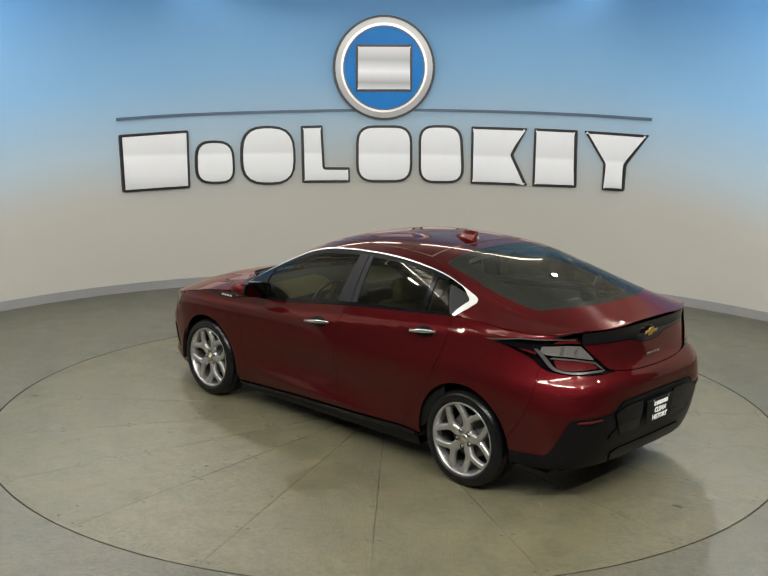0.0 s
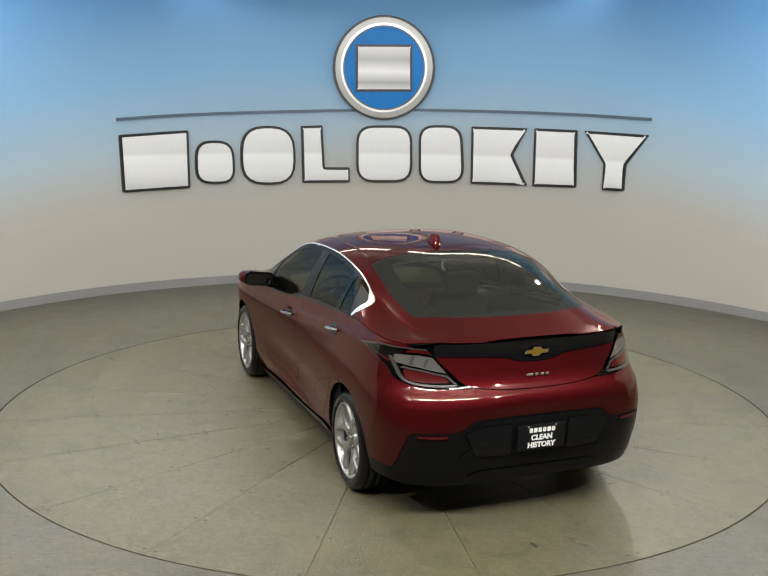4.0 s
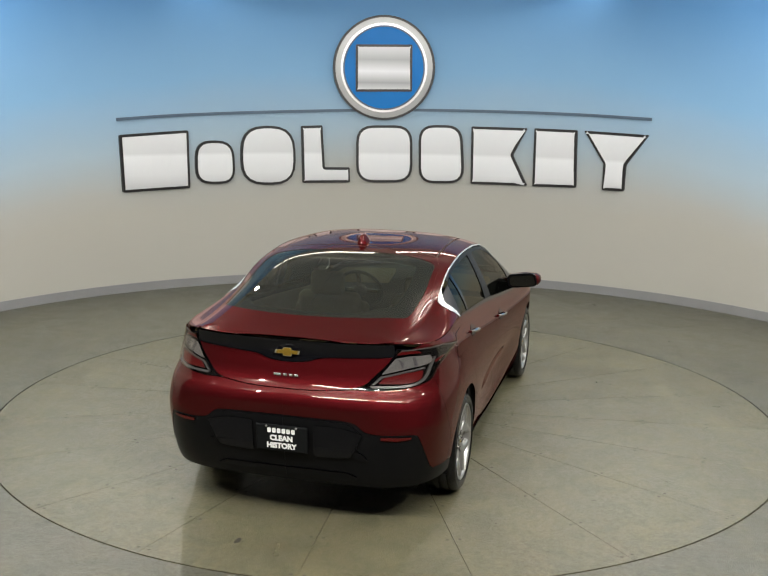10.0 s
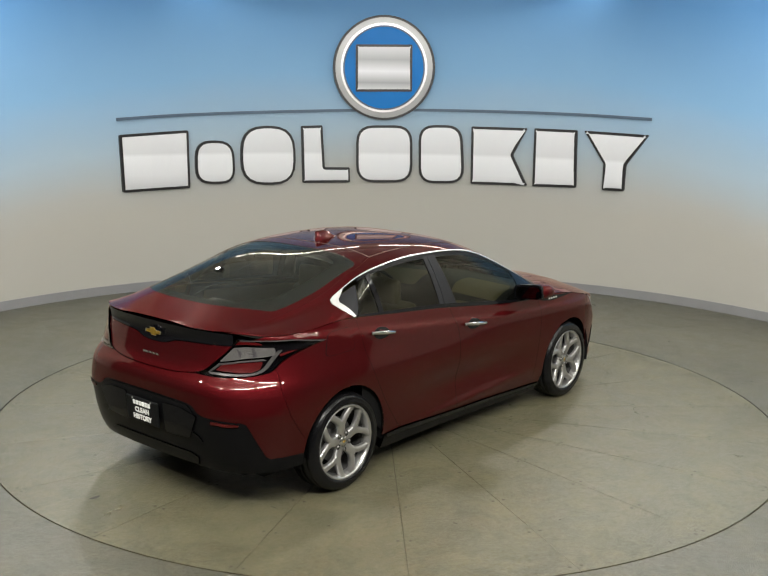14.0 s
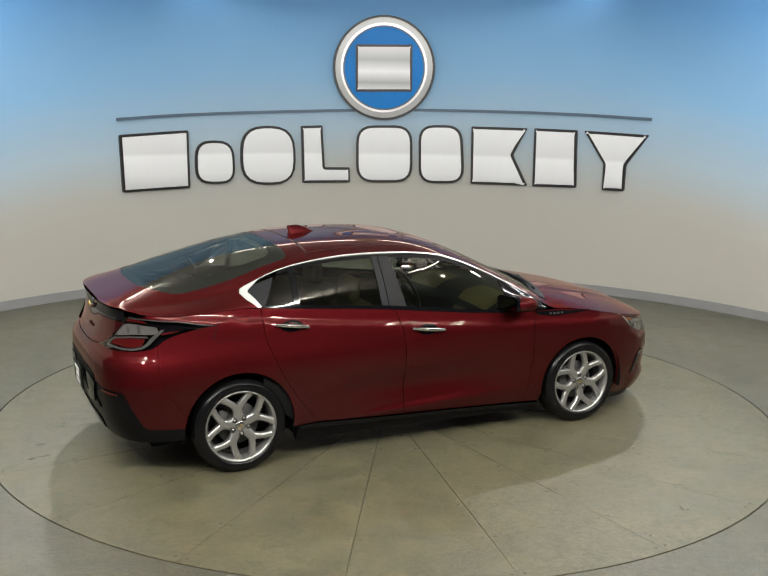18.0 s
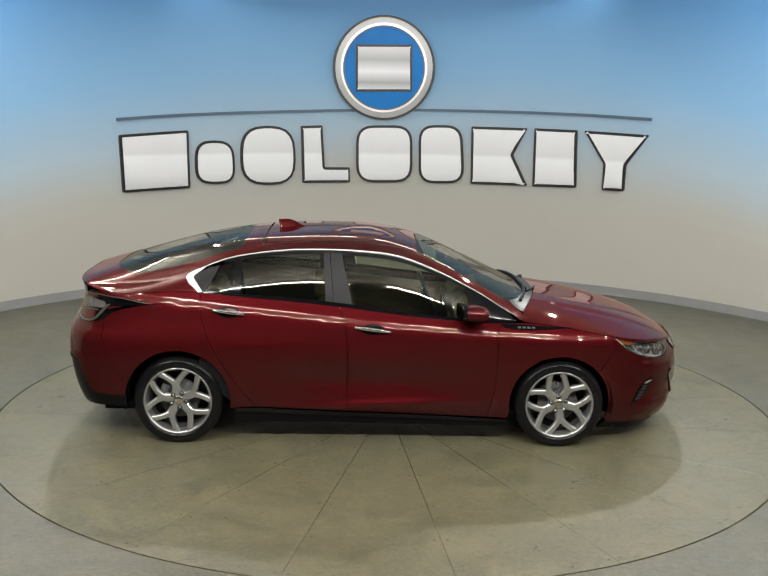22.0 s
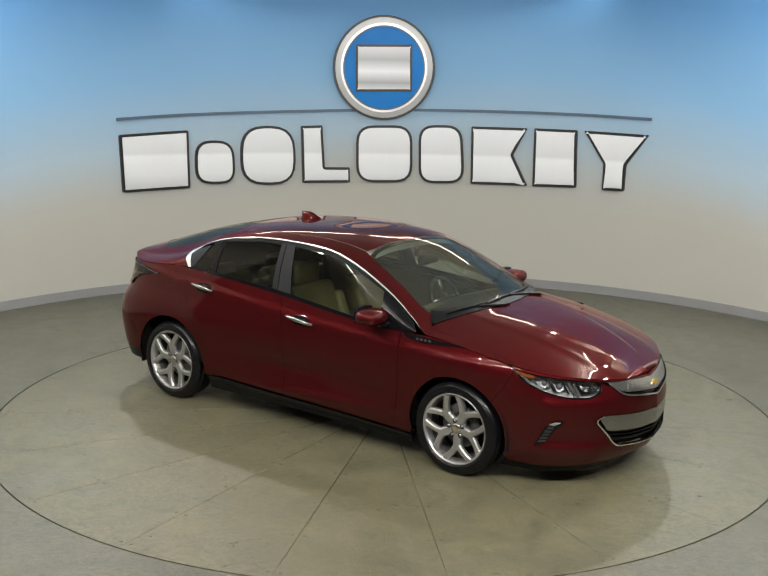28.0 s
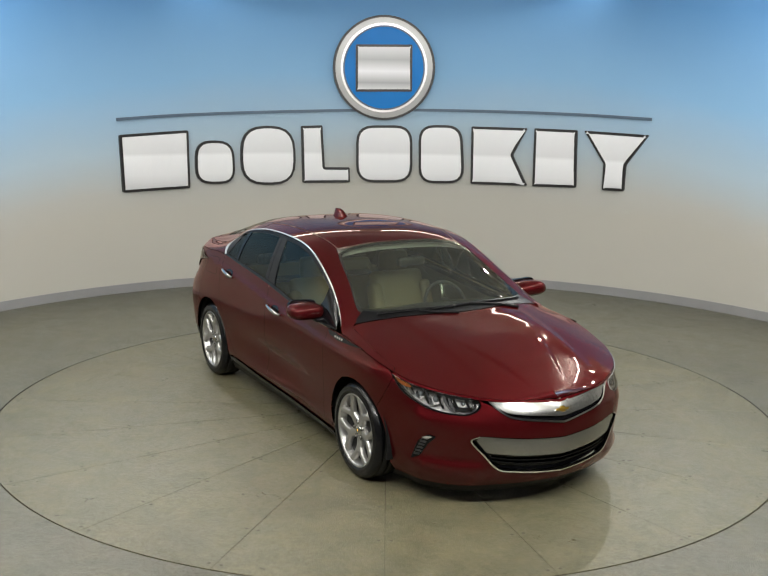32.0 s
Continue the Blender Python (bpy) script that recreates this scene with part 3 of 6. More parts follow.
def plan_y(x, z):
    """Half width of the outline at height z."""
    w = side_w(x, z)
    if x > XM_F:
        u = min(1.0, (x - XM_F) / (nose_x(z) - XM_F))
        return w * max(0.0, 1 - u ** NF) ** (1 / NF)
    if x < XM_R:
        u = min(1.0, (x - XM_R) / (tail_x(z) - XM_R))
        return w * max(0.0, 1 - u ** nr(z)) ** (1 / nr(z))
    return w


def skirt(s, z):
    """Lower body. s is x along the flank; past XM_F and XM_R it runs round the corner to the middle over one unit, and on beyond it."""
    if XM_R <= s <= XM_F:
        return (s, -side_w(s, z), z)
    front = s > XM_F
    q = (s - XM_F) if front else (XM_R - s)
    ph = (1 - q) * math.pi / 2
    sg = 1 if ph >= 0 else -1
    c, sn = max(0.0, math.cos(ph)), abs(math.sin(ph))
    n = NF if front else nr(z)
    a, b = c ** (2 / n), sn ** (2 / n)
    x = XM_F + (nose_x(z) - XM_F) * a if front else XM_R + (tail_x(z) - XM_R) * a
    y = side_w(x, z) * b
    if front:
        x += prow(y, z)
        # bumper ledges under the lamp and the fog slit
        f = max(0.0, 1 - abs((1 if q <= 1 else -1) * q - (0.54 if q <= 1 else -1.46)) / 0.22) if abs(q - 1) > 0.2 else 0.0
        f = min(1.0, 2.5 * f)
        d = z - (0.555 + 0.5 * max(0.0, 0.45 - min(q, 2 - q)))
        k = 0.016 * f * math.exp(-(d / (0.035 if d > 0 else 0.11)) ** 2) + 0.030 * f * min(1.0, max(0.0, (0.300 - z) / 0.030))
        x += 0.6 * k
        y += 0.8 * k
    return (x, -sg * y, z)


def s_front(y, z=0.6):
    """The skirt's s on the nose at distance y from the middle (right side)."""
    return XM_F + 1 - math.asin(min(1, max(0, y) / side_w(2.1, z)) ** (NF / 2)) / (math.pi / 2)


def s_rear(y, z=0.7):
    return XM_R - 1 + math.asin(min(1, max(0, y) / side_w(-2.0, z)) ** (nr(z) / 2)) / (math.pi / 2)


def s_x(x, z=0.7):
    """The skirt's s at a given x."""
    if x > XM_F:
        return XM_F + 1 - math.acos(min(1, ((x - XM_F) / (nose_x(z) - XM_F)) ** (NF / 2))) / (math.pi / 2)
    if x < XM_R:
        return XM_R - 1 + math.acos(min(1, ((x - XM_R) / (tail_x(z) - XM_R)) ** (nr(z) / 2))) / (math.pi / 2)
    return x


crown = Spline((-2.13, 1.112), (-2.06, 1.130), (-1.88, 1.184), (-1.55, 1.285), (-1.22, 1.368), (-0.93, 1.413), (-0.6, 1.44), (-0.25, 1.447), (0.03, 1.432), (0.31, 1.375), (0.54, 1.288), (0.78, 1.178), (0.95, 1.100), (1.08, 1.042), (1.2, 1.006), (1.32, 0.983), (1.6, 0.932), (1.9, 0.856), (2.1, 0.784), (2.2, 0.736), (2.295, 0.675))
belt_z = Spline((-2.13, 1.098), (-2.03, 1.086), (-1.9, 1.070), (-1.75, 1.066), (-1.6, 1.07), (-1.3, 1.085), (-0.95, 1.062), (-0.6, 1.034), (-0.28, 1.006), (0.13, 0.960), (0.58, 0.915), (0.9, 0.903), (1.1, 0.902), (1.35, 0.876), (1.6, 0.828), (1.8, 0.786), (2.0, 0.750), (2.2, 0.708), (2.295, 0.673))
rail_z = Spline((-2.13, 1.104), (-2.0, 1.100), (-1.9, 1.098), (-1.6, 1.118), (-1.3, 1.185), (-1.06, 1.283), (-0.79, 1.343), (-0.55, 1.368), (-0.28, 1.372), (0.0, 1.360), (0.17, 1.338), (0.42, 1.256), (0.63, 1.159), (0.82, 1.058), (1.0, 0.952), (1.12, 0.903))
arch_q = Spline((-2.1, 4.0), (-1.2, 3.9), (-0.5, 3.2), (0.4, 3.0), (0.9, 2.8), (1.3, 2.5), (2.3, 2.4))
rail_y = Spline((-2.12, 0.60), (-1.9, 0.64), (-1.6, 0.665), (-1.3, 0.672), (-1.06, 0.662), (-0.79, 0.655), (-0.5, 0.652), (0.0, 0.655), (0.2, 0.665), (0.42, 0.685), (0.63, 0.712), (0.82, 0.752), (1.0, 0.81), (1.12, 0.855))


def shell(x, v):
    """Upper body. v runs from the belt (0) over the window top (1) to the middle of the roof or bonnet (2), and on beyond it."""
    sg = -1
    if v > 2:
        v, sg = 4 - v, 1
    zb = belt_z(x)
    yb = plan_y(x, zb)
    k = min(1.0, max(0.0, (x - 0.98) / 0.16))
    k = k * k * (3 - 2 * k)
    zr, yr = rail_z(x) * (1 - k) + zb * k, min(rail_y(x), yb * 0.985) * (1 - k) + yb * k
    zc = max(crown(x), zr)
    if v <= 1:
        y = yb + (yr - yb) * v + 0.016 * 4 * v * (1 - v) * (1 - k)
        return (x, sg * y, zb + (zr - zb) * v)
    t = v - 1
    y = yr * (1 - t)
    z = zr + (zc - zr) * (1 - (1 - t) ** arch_q(x))
    if x > 1.1:
        f = min(1.0, (x - 1.1) / 0.25) * min(1.0, max(0.0, (2.24 - x) / 0.2))
        d = y - (0.44 - 0.06 * (x - 1.2))
        z += 0.007 * f * (math.exp(-(d / 0.045) ** 2) if d > 0 else math.exp(-(d / 0.24) ** 2))
    if x > 1.55:
        # raised middle panel that narrows to the badge
        f = min(1.0, (x - 1.55) / 0.45) * min(1.0, max(0.0, (2.22 - x) / 0.22))
        z += 0.009 * f * 0.5 * (1 - math.tanh((y - 0.11 - 0.34 * (2.26 - x)) / 0.014))
    if x > 1.9:
        x += prow(y, z)
    return (x, sg * y, z)


def shell_v(x, y):
    """v at distance y from the middle, above the rail."""
    a = shell(x, 1.0)
    return 2 - min(1.0, y / abs(a[1]))


def shell_vz(x, z):
    """v at height z, below the rail."""
    a, b = shell(x, 0.0)[2], shell(x, 1.0)[2]
    return (z - a) / max(1e-6, b - a)

# ---- the car ----
car = tagged(new("car"), "dark red metallic five-door hatchback parked on the turntable", "car")


NOSE, TAIL = XM_F + 1, XM_R - 1
GAP = 0.0024


def sheet(name, data, mat, parent, label=""):
    v, f, n = data
    return mesh_object(name, v, f, mat, parent, label, normals=n)


def pair(name, surf, outline, mat, label="", du=0.06, dv=0.05, parents=(None, None), **k):
    """The same sheet on the right and on the left side."""
    d = drape(surf, outline, du, dv, **k)
    return sheet(name, d, mat, parents[0] or car, label), sheet(name, mirrored(d), mat, parents[1] or car, label)


def middle(surf, outline):
    """Where a half sheet meets the car's middle line."""
    if surf is shell:
        return 1, 2.0
    return 0, NOSE if outline[0][0] > 0 else TAIL


def whole(name, surf, outline, mat, label="", du=0.06, dv=0.05, parent=None, **k):
    """A sheet across the middle of the car, given by its right half."""
    d = drape(surf, outline, du, dv, snap=middle(surf, outline), **k)
    return sheet(name, merged(d, mirrored(d)), mat, parent or car, label)


def arch(x, r, a0, a1, n=24):
    """Points of a wheel opening, degrees from straight ahead, as the skirt's (s, z)."""
    out = []
    for k in range(n + 1):
        a = radians(a0 + (a1 - a0) * k / n)
        px, pz = x + r * math.cos(a), HUB_Z + r * math.sin(a)
        out.append((s_x(px, pz), pz))
    return out


def along(fn, a, b, n=12):
    return [(t, fn(t)) for t in np.linspace(a, b, n)]


def edge_s(a, b, n=24, drop=0.003):
    """The skirt's upper edge from x=a to x=b."""
    return [(s_x(x, belt_z(x)), belt_z(x) - drop) for x in np.linspace(a, b, n)]



# shut lines, as (s, z) on the skirt
door_front = curve_points([(0.843, 0.206), (0.875, 0.36), (0.890, 0.50), (0.900, 0.741), (0.895, 0.898)], 5)
door_mid = curve_points([(-0.158, 0.243), (-0.155, 0.50), (-0.157, 0.757), (-0.185, 0.90), (-0.215, 0.997)], 5)
door_rear = curve_points([(-0.803, 0.272), (-0.946, 0.455), (-1.05, 0.62), (-1.125, 0.772), (-1.175, 0.92), (-1.186, 1.074)], 5)
lamp_low = curve_points([(1.485, 0.790), (1.525, 0.712), (1.575, 0.668), (1.635, 0.635), (1.71, 0.613), (1.80, 0.606), (1.845, 0.612), (1.885, 0.635), (1.905, 0.668), (1.902, 0.696)], 5)
lamp_top = curve_points([(1.485, 0.790), (1.60, 0.755), (1.73, 0.731), (1.86, 0.708), (1.902, 0.699)], 5)
grille_low = [(1.935, 0.692)] + curve_points([(1.955, 0.664), (1.985, 0.626), (2.02, 0.597), (2.08, 0.578), (2.15, 0.562), (NOSE, 0.545)], 5)
grille_top = curve_points([(1.935, 0.694), (2.0, 0.686), (2.07, 0.680), (NOSE, 0.660)], 5)
intake = [(NOSE, 0.458)] + curve_points([(2.08, 0.470), (1.96, 0.484), (1.885, 0.490)], 4) + curve_points([(1.845, 0.458), (1.90, 0.37), (1.965, 0.278)], 4) + curve_points([(2.04, 0.262), (2.12, 0.25), (NOSE, 0.240)], 4)
tail_top = curve_points([(-1.385, 1.0), (-1.55, 1.035), (-1.75, 1.045), (-1.92, 1.052)], 5)
tail_low = curve_points([(-2.175, 0.838), (-2.05, 0.833), (-1.9, 0.838), (-1.77, 0.853), (-1.70, 0.873), (-1.64, 0.92), (-1.56, 0.955), (-1.46, 0.985), (-1.385, 1.0)], 5)
tail_in = curve_points([(-1.92, 1.052), (-1.99, 0.975), (-2.06, 0.915), (-2.12, 0.86), (-2.175, 0.838)], 5)
lid_low = curve_points([(-2.175, 0.838), (-2.23, 0.828), (-2.29, 0.820), (TAIL, 0.816)], 5)
band_low = curve_points([(-1.955, 1.012), (-2.1, 1.010), (-2.22, 1.005), (-2.29, 0.996), (-2.325, 0.972), (TAIL, 0.962)], 4)
ARCH_S = s_x(-AXLE - 0.369, 0.345)
skirt_line = [(ARCH_S, 0.345), (-1.60, 0.347), (-1.695, 0.349), (-1.725, 0.368), (-1.77, 0.45), (-1.825, 0.545), (-1.85, 0.578), (-1.885, 0.589)] + curve_points([(-2.0, 0.592), (-2.1, 0.596), (-2.17, 0.612), (-2.215, 0.662), (TAIL, 0.672)], 4)

# lower body panels
front_arch = arch(AXLE, 0.356, 188, -18)
bumper = [(NOSE, 0.175), (2.05, 0.165), (1.8, 0.155), (1.55, 0.15), (1.45, 0.155)] + front_arch[::-1][:8] + lamp_low[1:] + grille_low[1:] + intake + [(NOSE, 0.22)]
whole("front_bumper", skirt, bumper, RED, gap=0.001)
fender = door_front + [(1.0, 0.898)] + edge_s(1.1, 1.72)[:-1] + [lamp_low[0], lamp_low[1]] + front_arch[::-1][7:] + [(0.98, 0.20)]
fl = drape(skirt, fender, 0.06, 0.02, gap=0.001)
fs = drape(shell, [(1.10, 1.002), (1.74, 1.002), (1.69, 1.042), (1.32, 1.08), (1.24, 1.085), (1.085, 1.095)], 0.06, 0.05)
fd = merged(fl, fs)
sheet("front_wing", fd, RED, car)
sheet("front_wing", mirrored(fd), RED, car)
fdoor = door_front[::-1] + door_mid + along(belt_z, -0.20, 0.88, 14)
fdoors = pair("front_door", skirt, [(s, min(z, belt_z(s) - 0.004)) for s, z in fdoor], RED, gap=GAP, dv=0.02)
rdoor = door_mid[::-1] + door_rear + along(belt_z, -1.17, -0.23, 12)
rdoors = pair("rear_door", skirt, [(s, min(z, belt_z(s) - 0.004)) for s, z in rdoor], RED, gap=GAP, dv=0.02)
rear_arch = arch(-AXLE, 0.370, 188, -8)
quarter = door_rear + edge_s(-1.25, -1.9)[1:] + [(s, z) for s, z in tail_top[::-1][3:]] + tail_low[::-1][1:20] + [(-1.62, 0.75)] + rear_arch[3:] + [(-0.93, 0.262)]
ql = drape(skirt, quarter, 0.05, 0.02, gap=0.001)
# window line, roof side and screen edges, as (x, v) on the shell
screen = curve_points([(0.345, 2.0), (0.345, 1.62), (0.365, 1.32), (0.42, 1.205), (0.7, 1.165), (0.91, 1.15), (1.005, 1.19), (1.085, 1.34), (1.158, 1.54), (1.203, 1.77), (1.215, 2.0)], 5)
backlight = curve_points([(-0.905, 2.0), (-0.905, 1.5), (-0.912, 1.22), (-0.935, 1.135), (-1.0, 1.115), (-1.2, 1.11), (-1.45, 1.11), (-1.62, 1.112), (-1.72, 1.15), (-1.83, 1.36), (-1.88, 1.65), (-1.89, 2.0)], 5)
hatch_edge = curve_points([(-0.775, 1.15), (-0.95, 1.08), (-1.2, 1.062), (-1.45, 1.06), (-1.7, 1.055), (-1.90, 1.04), (-2.02, 0.99)], 5)
frame_out = [(-1.195, 0.0)] + [(x, 0.0) for x in np.linspace(-1.3, -2.06, 10)] + hatch_edge[::-1] + [(-0.3, 1.165), (0.1, 1.19), (0.33, 1.24)] + screen[14:31] + [(1.10, 1.09), (1.10, 1.003)] + [(x, 1.003) for x in np.linspace(1.0, -1.25, 40)] + [(-1.285, 0.97), (-1.295, 0.86), (-1.24, 0.40)]
qs = drape(shell, frame_out, 0.05, 0.08)
qd = merged(ql, qs)
sheet("quarter_panel", qd, RED, car)
sheet("quarter_panel", mirrored(qd), RED, car)
whole("roof", shell, [(0.335, 2.0), (0.335, 1.62), (0.345, 1.40), (0.335, 1.255), (0.1, 1.205), (-0.3, 1.18), (-0.765, 1.165), (-0.765, 2.0)], RED, gap=GAP, dv=0.06)
hatch_top = [(-0.778, 2.0)] + hatch_edge[:-1] + [(-2.03, 0.9), (-2.08, 0.6), (-2.11, 0.2), (-2.132, 0.5), (-2.134, 1.5), (-2.134, 2.0)] + backlight[::-1]
hd = drape(shell, hatch_top, 0.05, 0.06, gap=0.001, snap=(1, 2.0))
lid = tail_in[3:] + lid_low[1:] + [(TAIL, 0.962)] + band_low[::-1]
ld = drape(skirt, lid, 0.04, 0.04, gap=0.004, snap=(0, TAIL))
hatch = sheet("tailgate", merged(hd, mirrored(hd), ld, mirrored(ld)), RED, car)
band_top = [(s, belt_z(skirt(s, 1.07)[0]) - 0.006) for s in np.linspace(TAIL, -1.93, 14)]
whole("tailgate_band", skirt, band_low + band_top, GLOSSBLACK, "gloss black band across the tailgate", parent=hatch, du=0.04, dv=0.03)
rb = skirt_line[::-1] + rear_arch[2:4] + [(-1.62, 0.75)] + tail_low[::-1][19:] + lid_low[1:]
rbumper = whole("rear_bumper", skirt, rb, RED, du=0.04, dv=0.04, gap=0.001)
valance = skirt_line + [(TAIL, 0.255), (-2.12, 0.25), (-2.05, 0.25), (-1.9, 0.25), (-1.7, 0.255), (s_x(-AXLE - 0.366, 0.262), 0.262)]
whole("lower_valance", skirt, valance, BLACK, "satin black lower rear valance", du=0.05, dv=0.05, parent=rbumper, lift=-0.003)
bonnet_side = [(1.74, 1.003), (1.70, 1.042), (1.32, 1.08), (1.24, 1.085), (1.085, 1.10)]
bonnet_rear = [(1.085, 1.14), (1.145, 1.33), (1.20, 1.56), (1.235, 1.8), (1.245, 2.0)]
bs = drape(shell, bonnet_rear[::-1] + bonnet_side[::-1] + [(x, 1.003) for x in np.linspace(1.8, 2.288, 14)] + [(2.288, 2.0)], 0.04, 0.025, gap=0.001, snap=(1, 2.0))
bf = drape(skirt, lamp_top + grille_top[1:] + edge_s(2.293, 1.74, 30, 0.002), 0.04, 0.03)
bonnet = sheet("bonnet", merged(bs, mirrored(bs), bf, mirrored(bf)), RED, car)

# sills, floor pan and wheel housings
pair("sill", skirt, [(-0.95, 0.15), (0.97, 0.13), (0.985, 0.19), (0.86, 0.198), (0.3, 0.224), (-0.3, 0.246), (-0.8, 0.266), (-0.945, 0.262)], BLACK, "black plastic sill cover", depth=0.05)
pair("sill_ledge", skirt, [(-0.93, 0.236), (0.3, 0.197), (0.84, 0.176), (0.97, 0.174), (0.975, 0.192), (0.86, 0.200), (0.3, 0.226), (-0.3, 0.248), (-0.8, 0.268), (-0.94, 0.262)], GLOSSBLACK, "gloss black sill ledge", lift=0.010, depth=0.02, dv=0.02)
bm = bmesh.new()
slab(bm, -1.9, 1.9, -0.55, 0.55, 0.15, 0.2, 0.03)
slab(bm, -0.92, 0.93, -0.80, 0.80, 0.14, 0.2, 0.02)
part("floor_pan", bm, DARK, car, "dark underbody")
for ax in (AXLE, -AXLE):
    for sd in (-1, 1):
        bm = bmesh.new()
        V = []
        for k in range(19):
            a = radians(-12 + 204 * k / 18)
            for yy in (0.50, 0.862):
                V.append(bm.verts.new((ax + 0.385 * math.cos(a), sd * yy, HUB_Z + 0.385 * math.sin(a))))
        for k in range(18):
            bm.faces.new((V[2 * k], V[2 * k + 2], V[2 * k + 3], V[2 * k + 1]))
        bm.faces.new([V[2 * k] for k in range(19)])
        part("wheel_housing", bm, DARK, car)
pair("valance_lip", skirt, [(NOSE, 0.115), (2.0, 0.10), (1.6, 0.09), (1.42, 0.10), (1.45, 0.156), (1.8, 0.157), (2.05, 0.167), (NOSE, 0.177)], BLACK, "black lower lip", lift=-0.012, depth=0.03)
# dark structure behind the panels, so that the joints read dark
pair("door_shell", skirt, [(-1.19, 0.5), (-0.9, 0.22), (0.93, 0.2), (0.98, 0.4), (0.98, 0.86)] + along(lambda x: belt_z(x) - 0.02, 0.9, -1.19), DARK, lift=-0.03, depth=0)
whole("nose_structure", skirt, [(NOSE, 0.2), (1.75, 0.2), (1.66, 0.5), (1.50, 0.72)] + [(s, z - 0.01) for s, z in edge_s(1.75, 2.28)], DARK, lift=-0.075, depth=0)
whole("tail_structure", skirt, [(TAIL, 0.3), (-1.72, 0.3), (-1.66, 0.6), (-1.5, 0.9)] + [(s, z - 0.02) for s, z in edge_s(-1.6, -2.1)] + [(TAIL, 1.03)], DARK, lift=-0.06, depth=0)

# glass
sg_front = [(-0.115, shell_vz(-0.115, belt_z(-0.115) + 0.022)), (-0.2, 0.94)] + [(x, 0.925) for x in np.linspace(-0.15, 0.55, 14)] + [(0.66, 0.86), (0.69, 0.62), (0.66, 0.09)] + [(x, 0.055) for x in np.linspace(0.6, -0.05, 8)]
sg_rear = [(-0.30, 0.055), (-0.325, 0.93)] + [(x, 0.925) for x in np.linspace(-0.4, -0.90, 8)] + [(-0.915, 0.92), (-0.915, 0.06)] + [(x, 0.058) for x in np.linspace(-0.85, -0.35, 7)]
sg_small = [(-0.945, 0.06), (-0.945, 0.90), (-1.03, 0.86), (-1.055, 0.80), (-1.145, 0.07)]
pair("door_window", shell, sg_front, GLASS, "tinted door window", parents=fdoors, lift=-0.004, depth=0.004, dv=0.15)
pair("door_window", shell, sg_rear, PRIVACY, "tinted door window", parents=rdoors, lift=-0.004, depth=0.004, dv=0.15)
pair("quarter_light", shell, sg_small, PRIVACY, "small fixed window", parents=rdoors, lift=-0.004, depth=0.004, dv=0.15)
# window frames and pillars
pb = [(-0.122, 0.02), (-0.205, 0.93), (-0.285, 0.93), (-0.252, 0.02)]
pair("pillar_cover", shell, pb, PILLAR, "dark grey pillar cover", parents=fdoors, dv=0.15)
pb2 = [(-0.258, 0.02), (-0.291, 0.93), (-0.335, 0.93), (-0.31, 0.02)]
pair("pillar_cover", shell, pb2, PILLAR, "dark grey pillar cover", parents=rdoors, dv=0.15)
pair("window_divider", shell, [(-0.908, 0.03), (-0.908, 0.93), (-0.950, 0.92), (-0.950, 0.03)], GLOSSBLACK, parents=rdoors, dv=0.15)
pair("quarter_trim", shell, [(-1.155, 0.03), (-1.07, 0.78), (-1.06, 0.86), (-1.20, 0.88), (-1.262, 0.82), (-1.22, 0.35), (-1.185, 0.03)], PILLAR, "dark grey corner cover", parents=rdoors, dv=0.15)
pair("corner_trim", shell, [(0.655, 0.03), (0.685, 0.62), (0.66, 0.92), (0.80, 0.93), (0.97, 0.88), (1.02, 0.4), (1.0, 0.02)], GLOSSBLACK, "gloss black mirror corner", parents=fdoors, dv=0.15)
pair("belt_seal", shell, [(x, -0.02) for x in np.linspace(-1.17, 0.95, 24)] + [(x, 0.05) for x in np.linspace(0.95, -1.16, 24)], GLOSSBLACK, parents=fdoors, lift=0.004, depth=0.008, dv=0.15)
pair("header_seal", shell, [(x, 0.90) for x in np.linspace(-1.03, 0.9, 26)] + [(x, 0.962) for x in np.linspace(0.9, -1.03, 26)], BLACK, parents=fdoors, lift=-0.001, depth=0.006, dv=0.15)
# bright strip over the windows
st = [(x, 0.976 - 0.003 * max(0, (x - 0.4))) for x in np.linspace(1.0, -1.16, 44)] + [(-1.235, 0.80), (-1.245, 0.70), (-1.175, 0.02), (-1.20, -0.02)] + [(-1.27, 0.42), (-1.298, 0.80), (-1.285, 0.955), (-1.25, 0.999)] + [(x, 0.998) for x in np.linspace(-1.18, 1.03, 44)]
pair("chrome_strip", shell, st, STRIP, "satin chrome window strip", lift=0.003, depth=0.008, dv=0.05)

screen_ob = whole("windscreen", shell, screen, SHIELD, "clear laminated windscreen", gap=0, lift=-0.002, depth=0.004, dv=0.08)
sc_in = [(0.37, 2.0), (0.375, 1.6), (0.395, 1.33), (0.46, 1.225), (0.75, 1.18), (0.90, 1.172), (0.975, 1.235), (1.055, 1.46), (1.125, 1.72), (1.145, 2.0)]
whole("glass_border", shell, screen + curve_points(sc_in, 4)[::-1], GLOSSBLACK, "black printed glass border", parent=screen_ob, lift=-0.009, depth=0, dv=0.08)
whole("rear_window", shell, backlight, BACKGLASS, "tinted sloping rear window", parent=hatch, lift=-0.002, depth=0.004, dv=0.08)
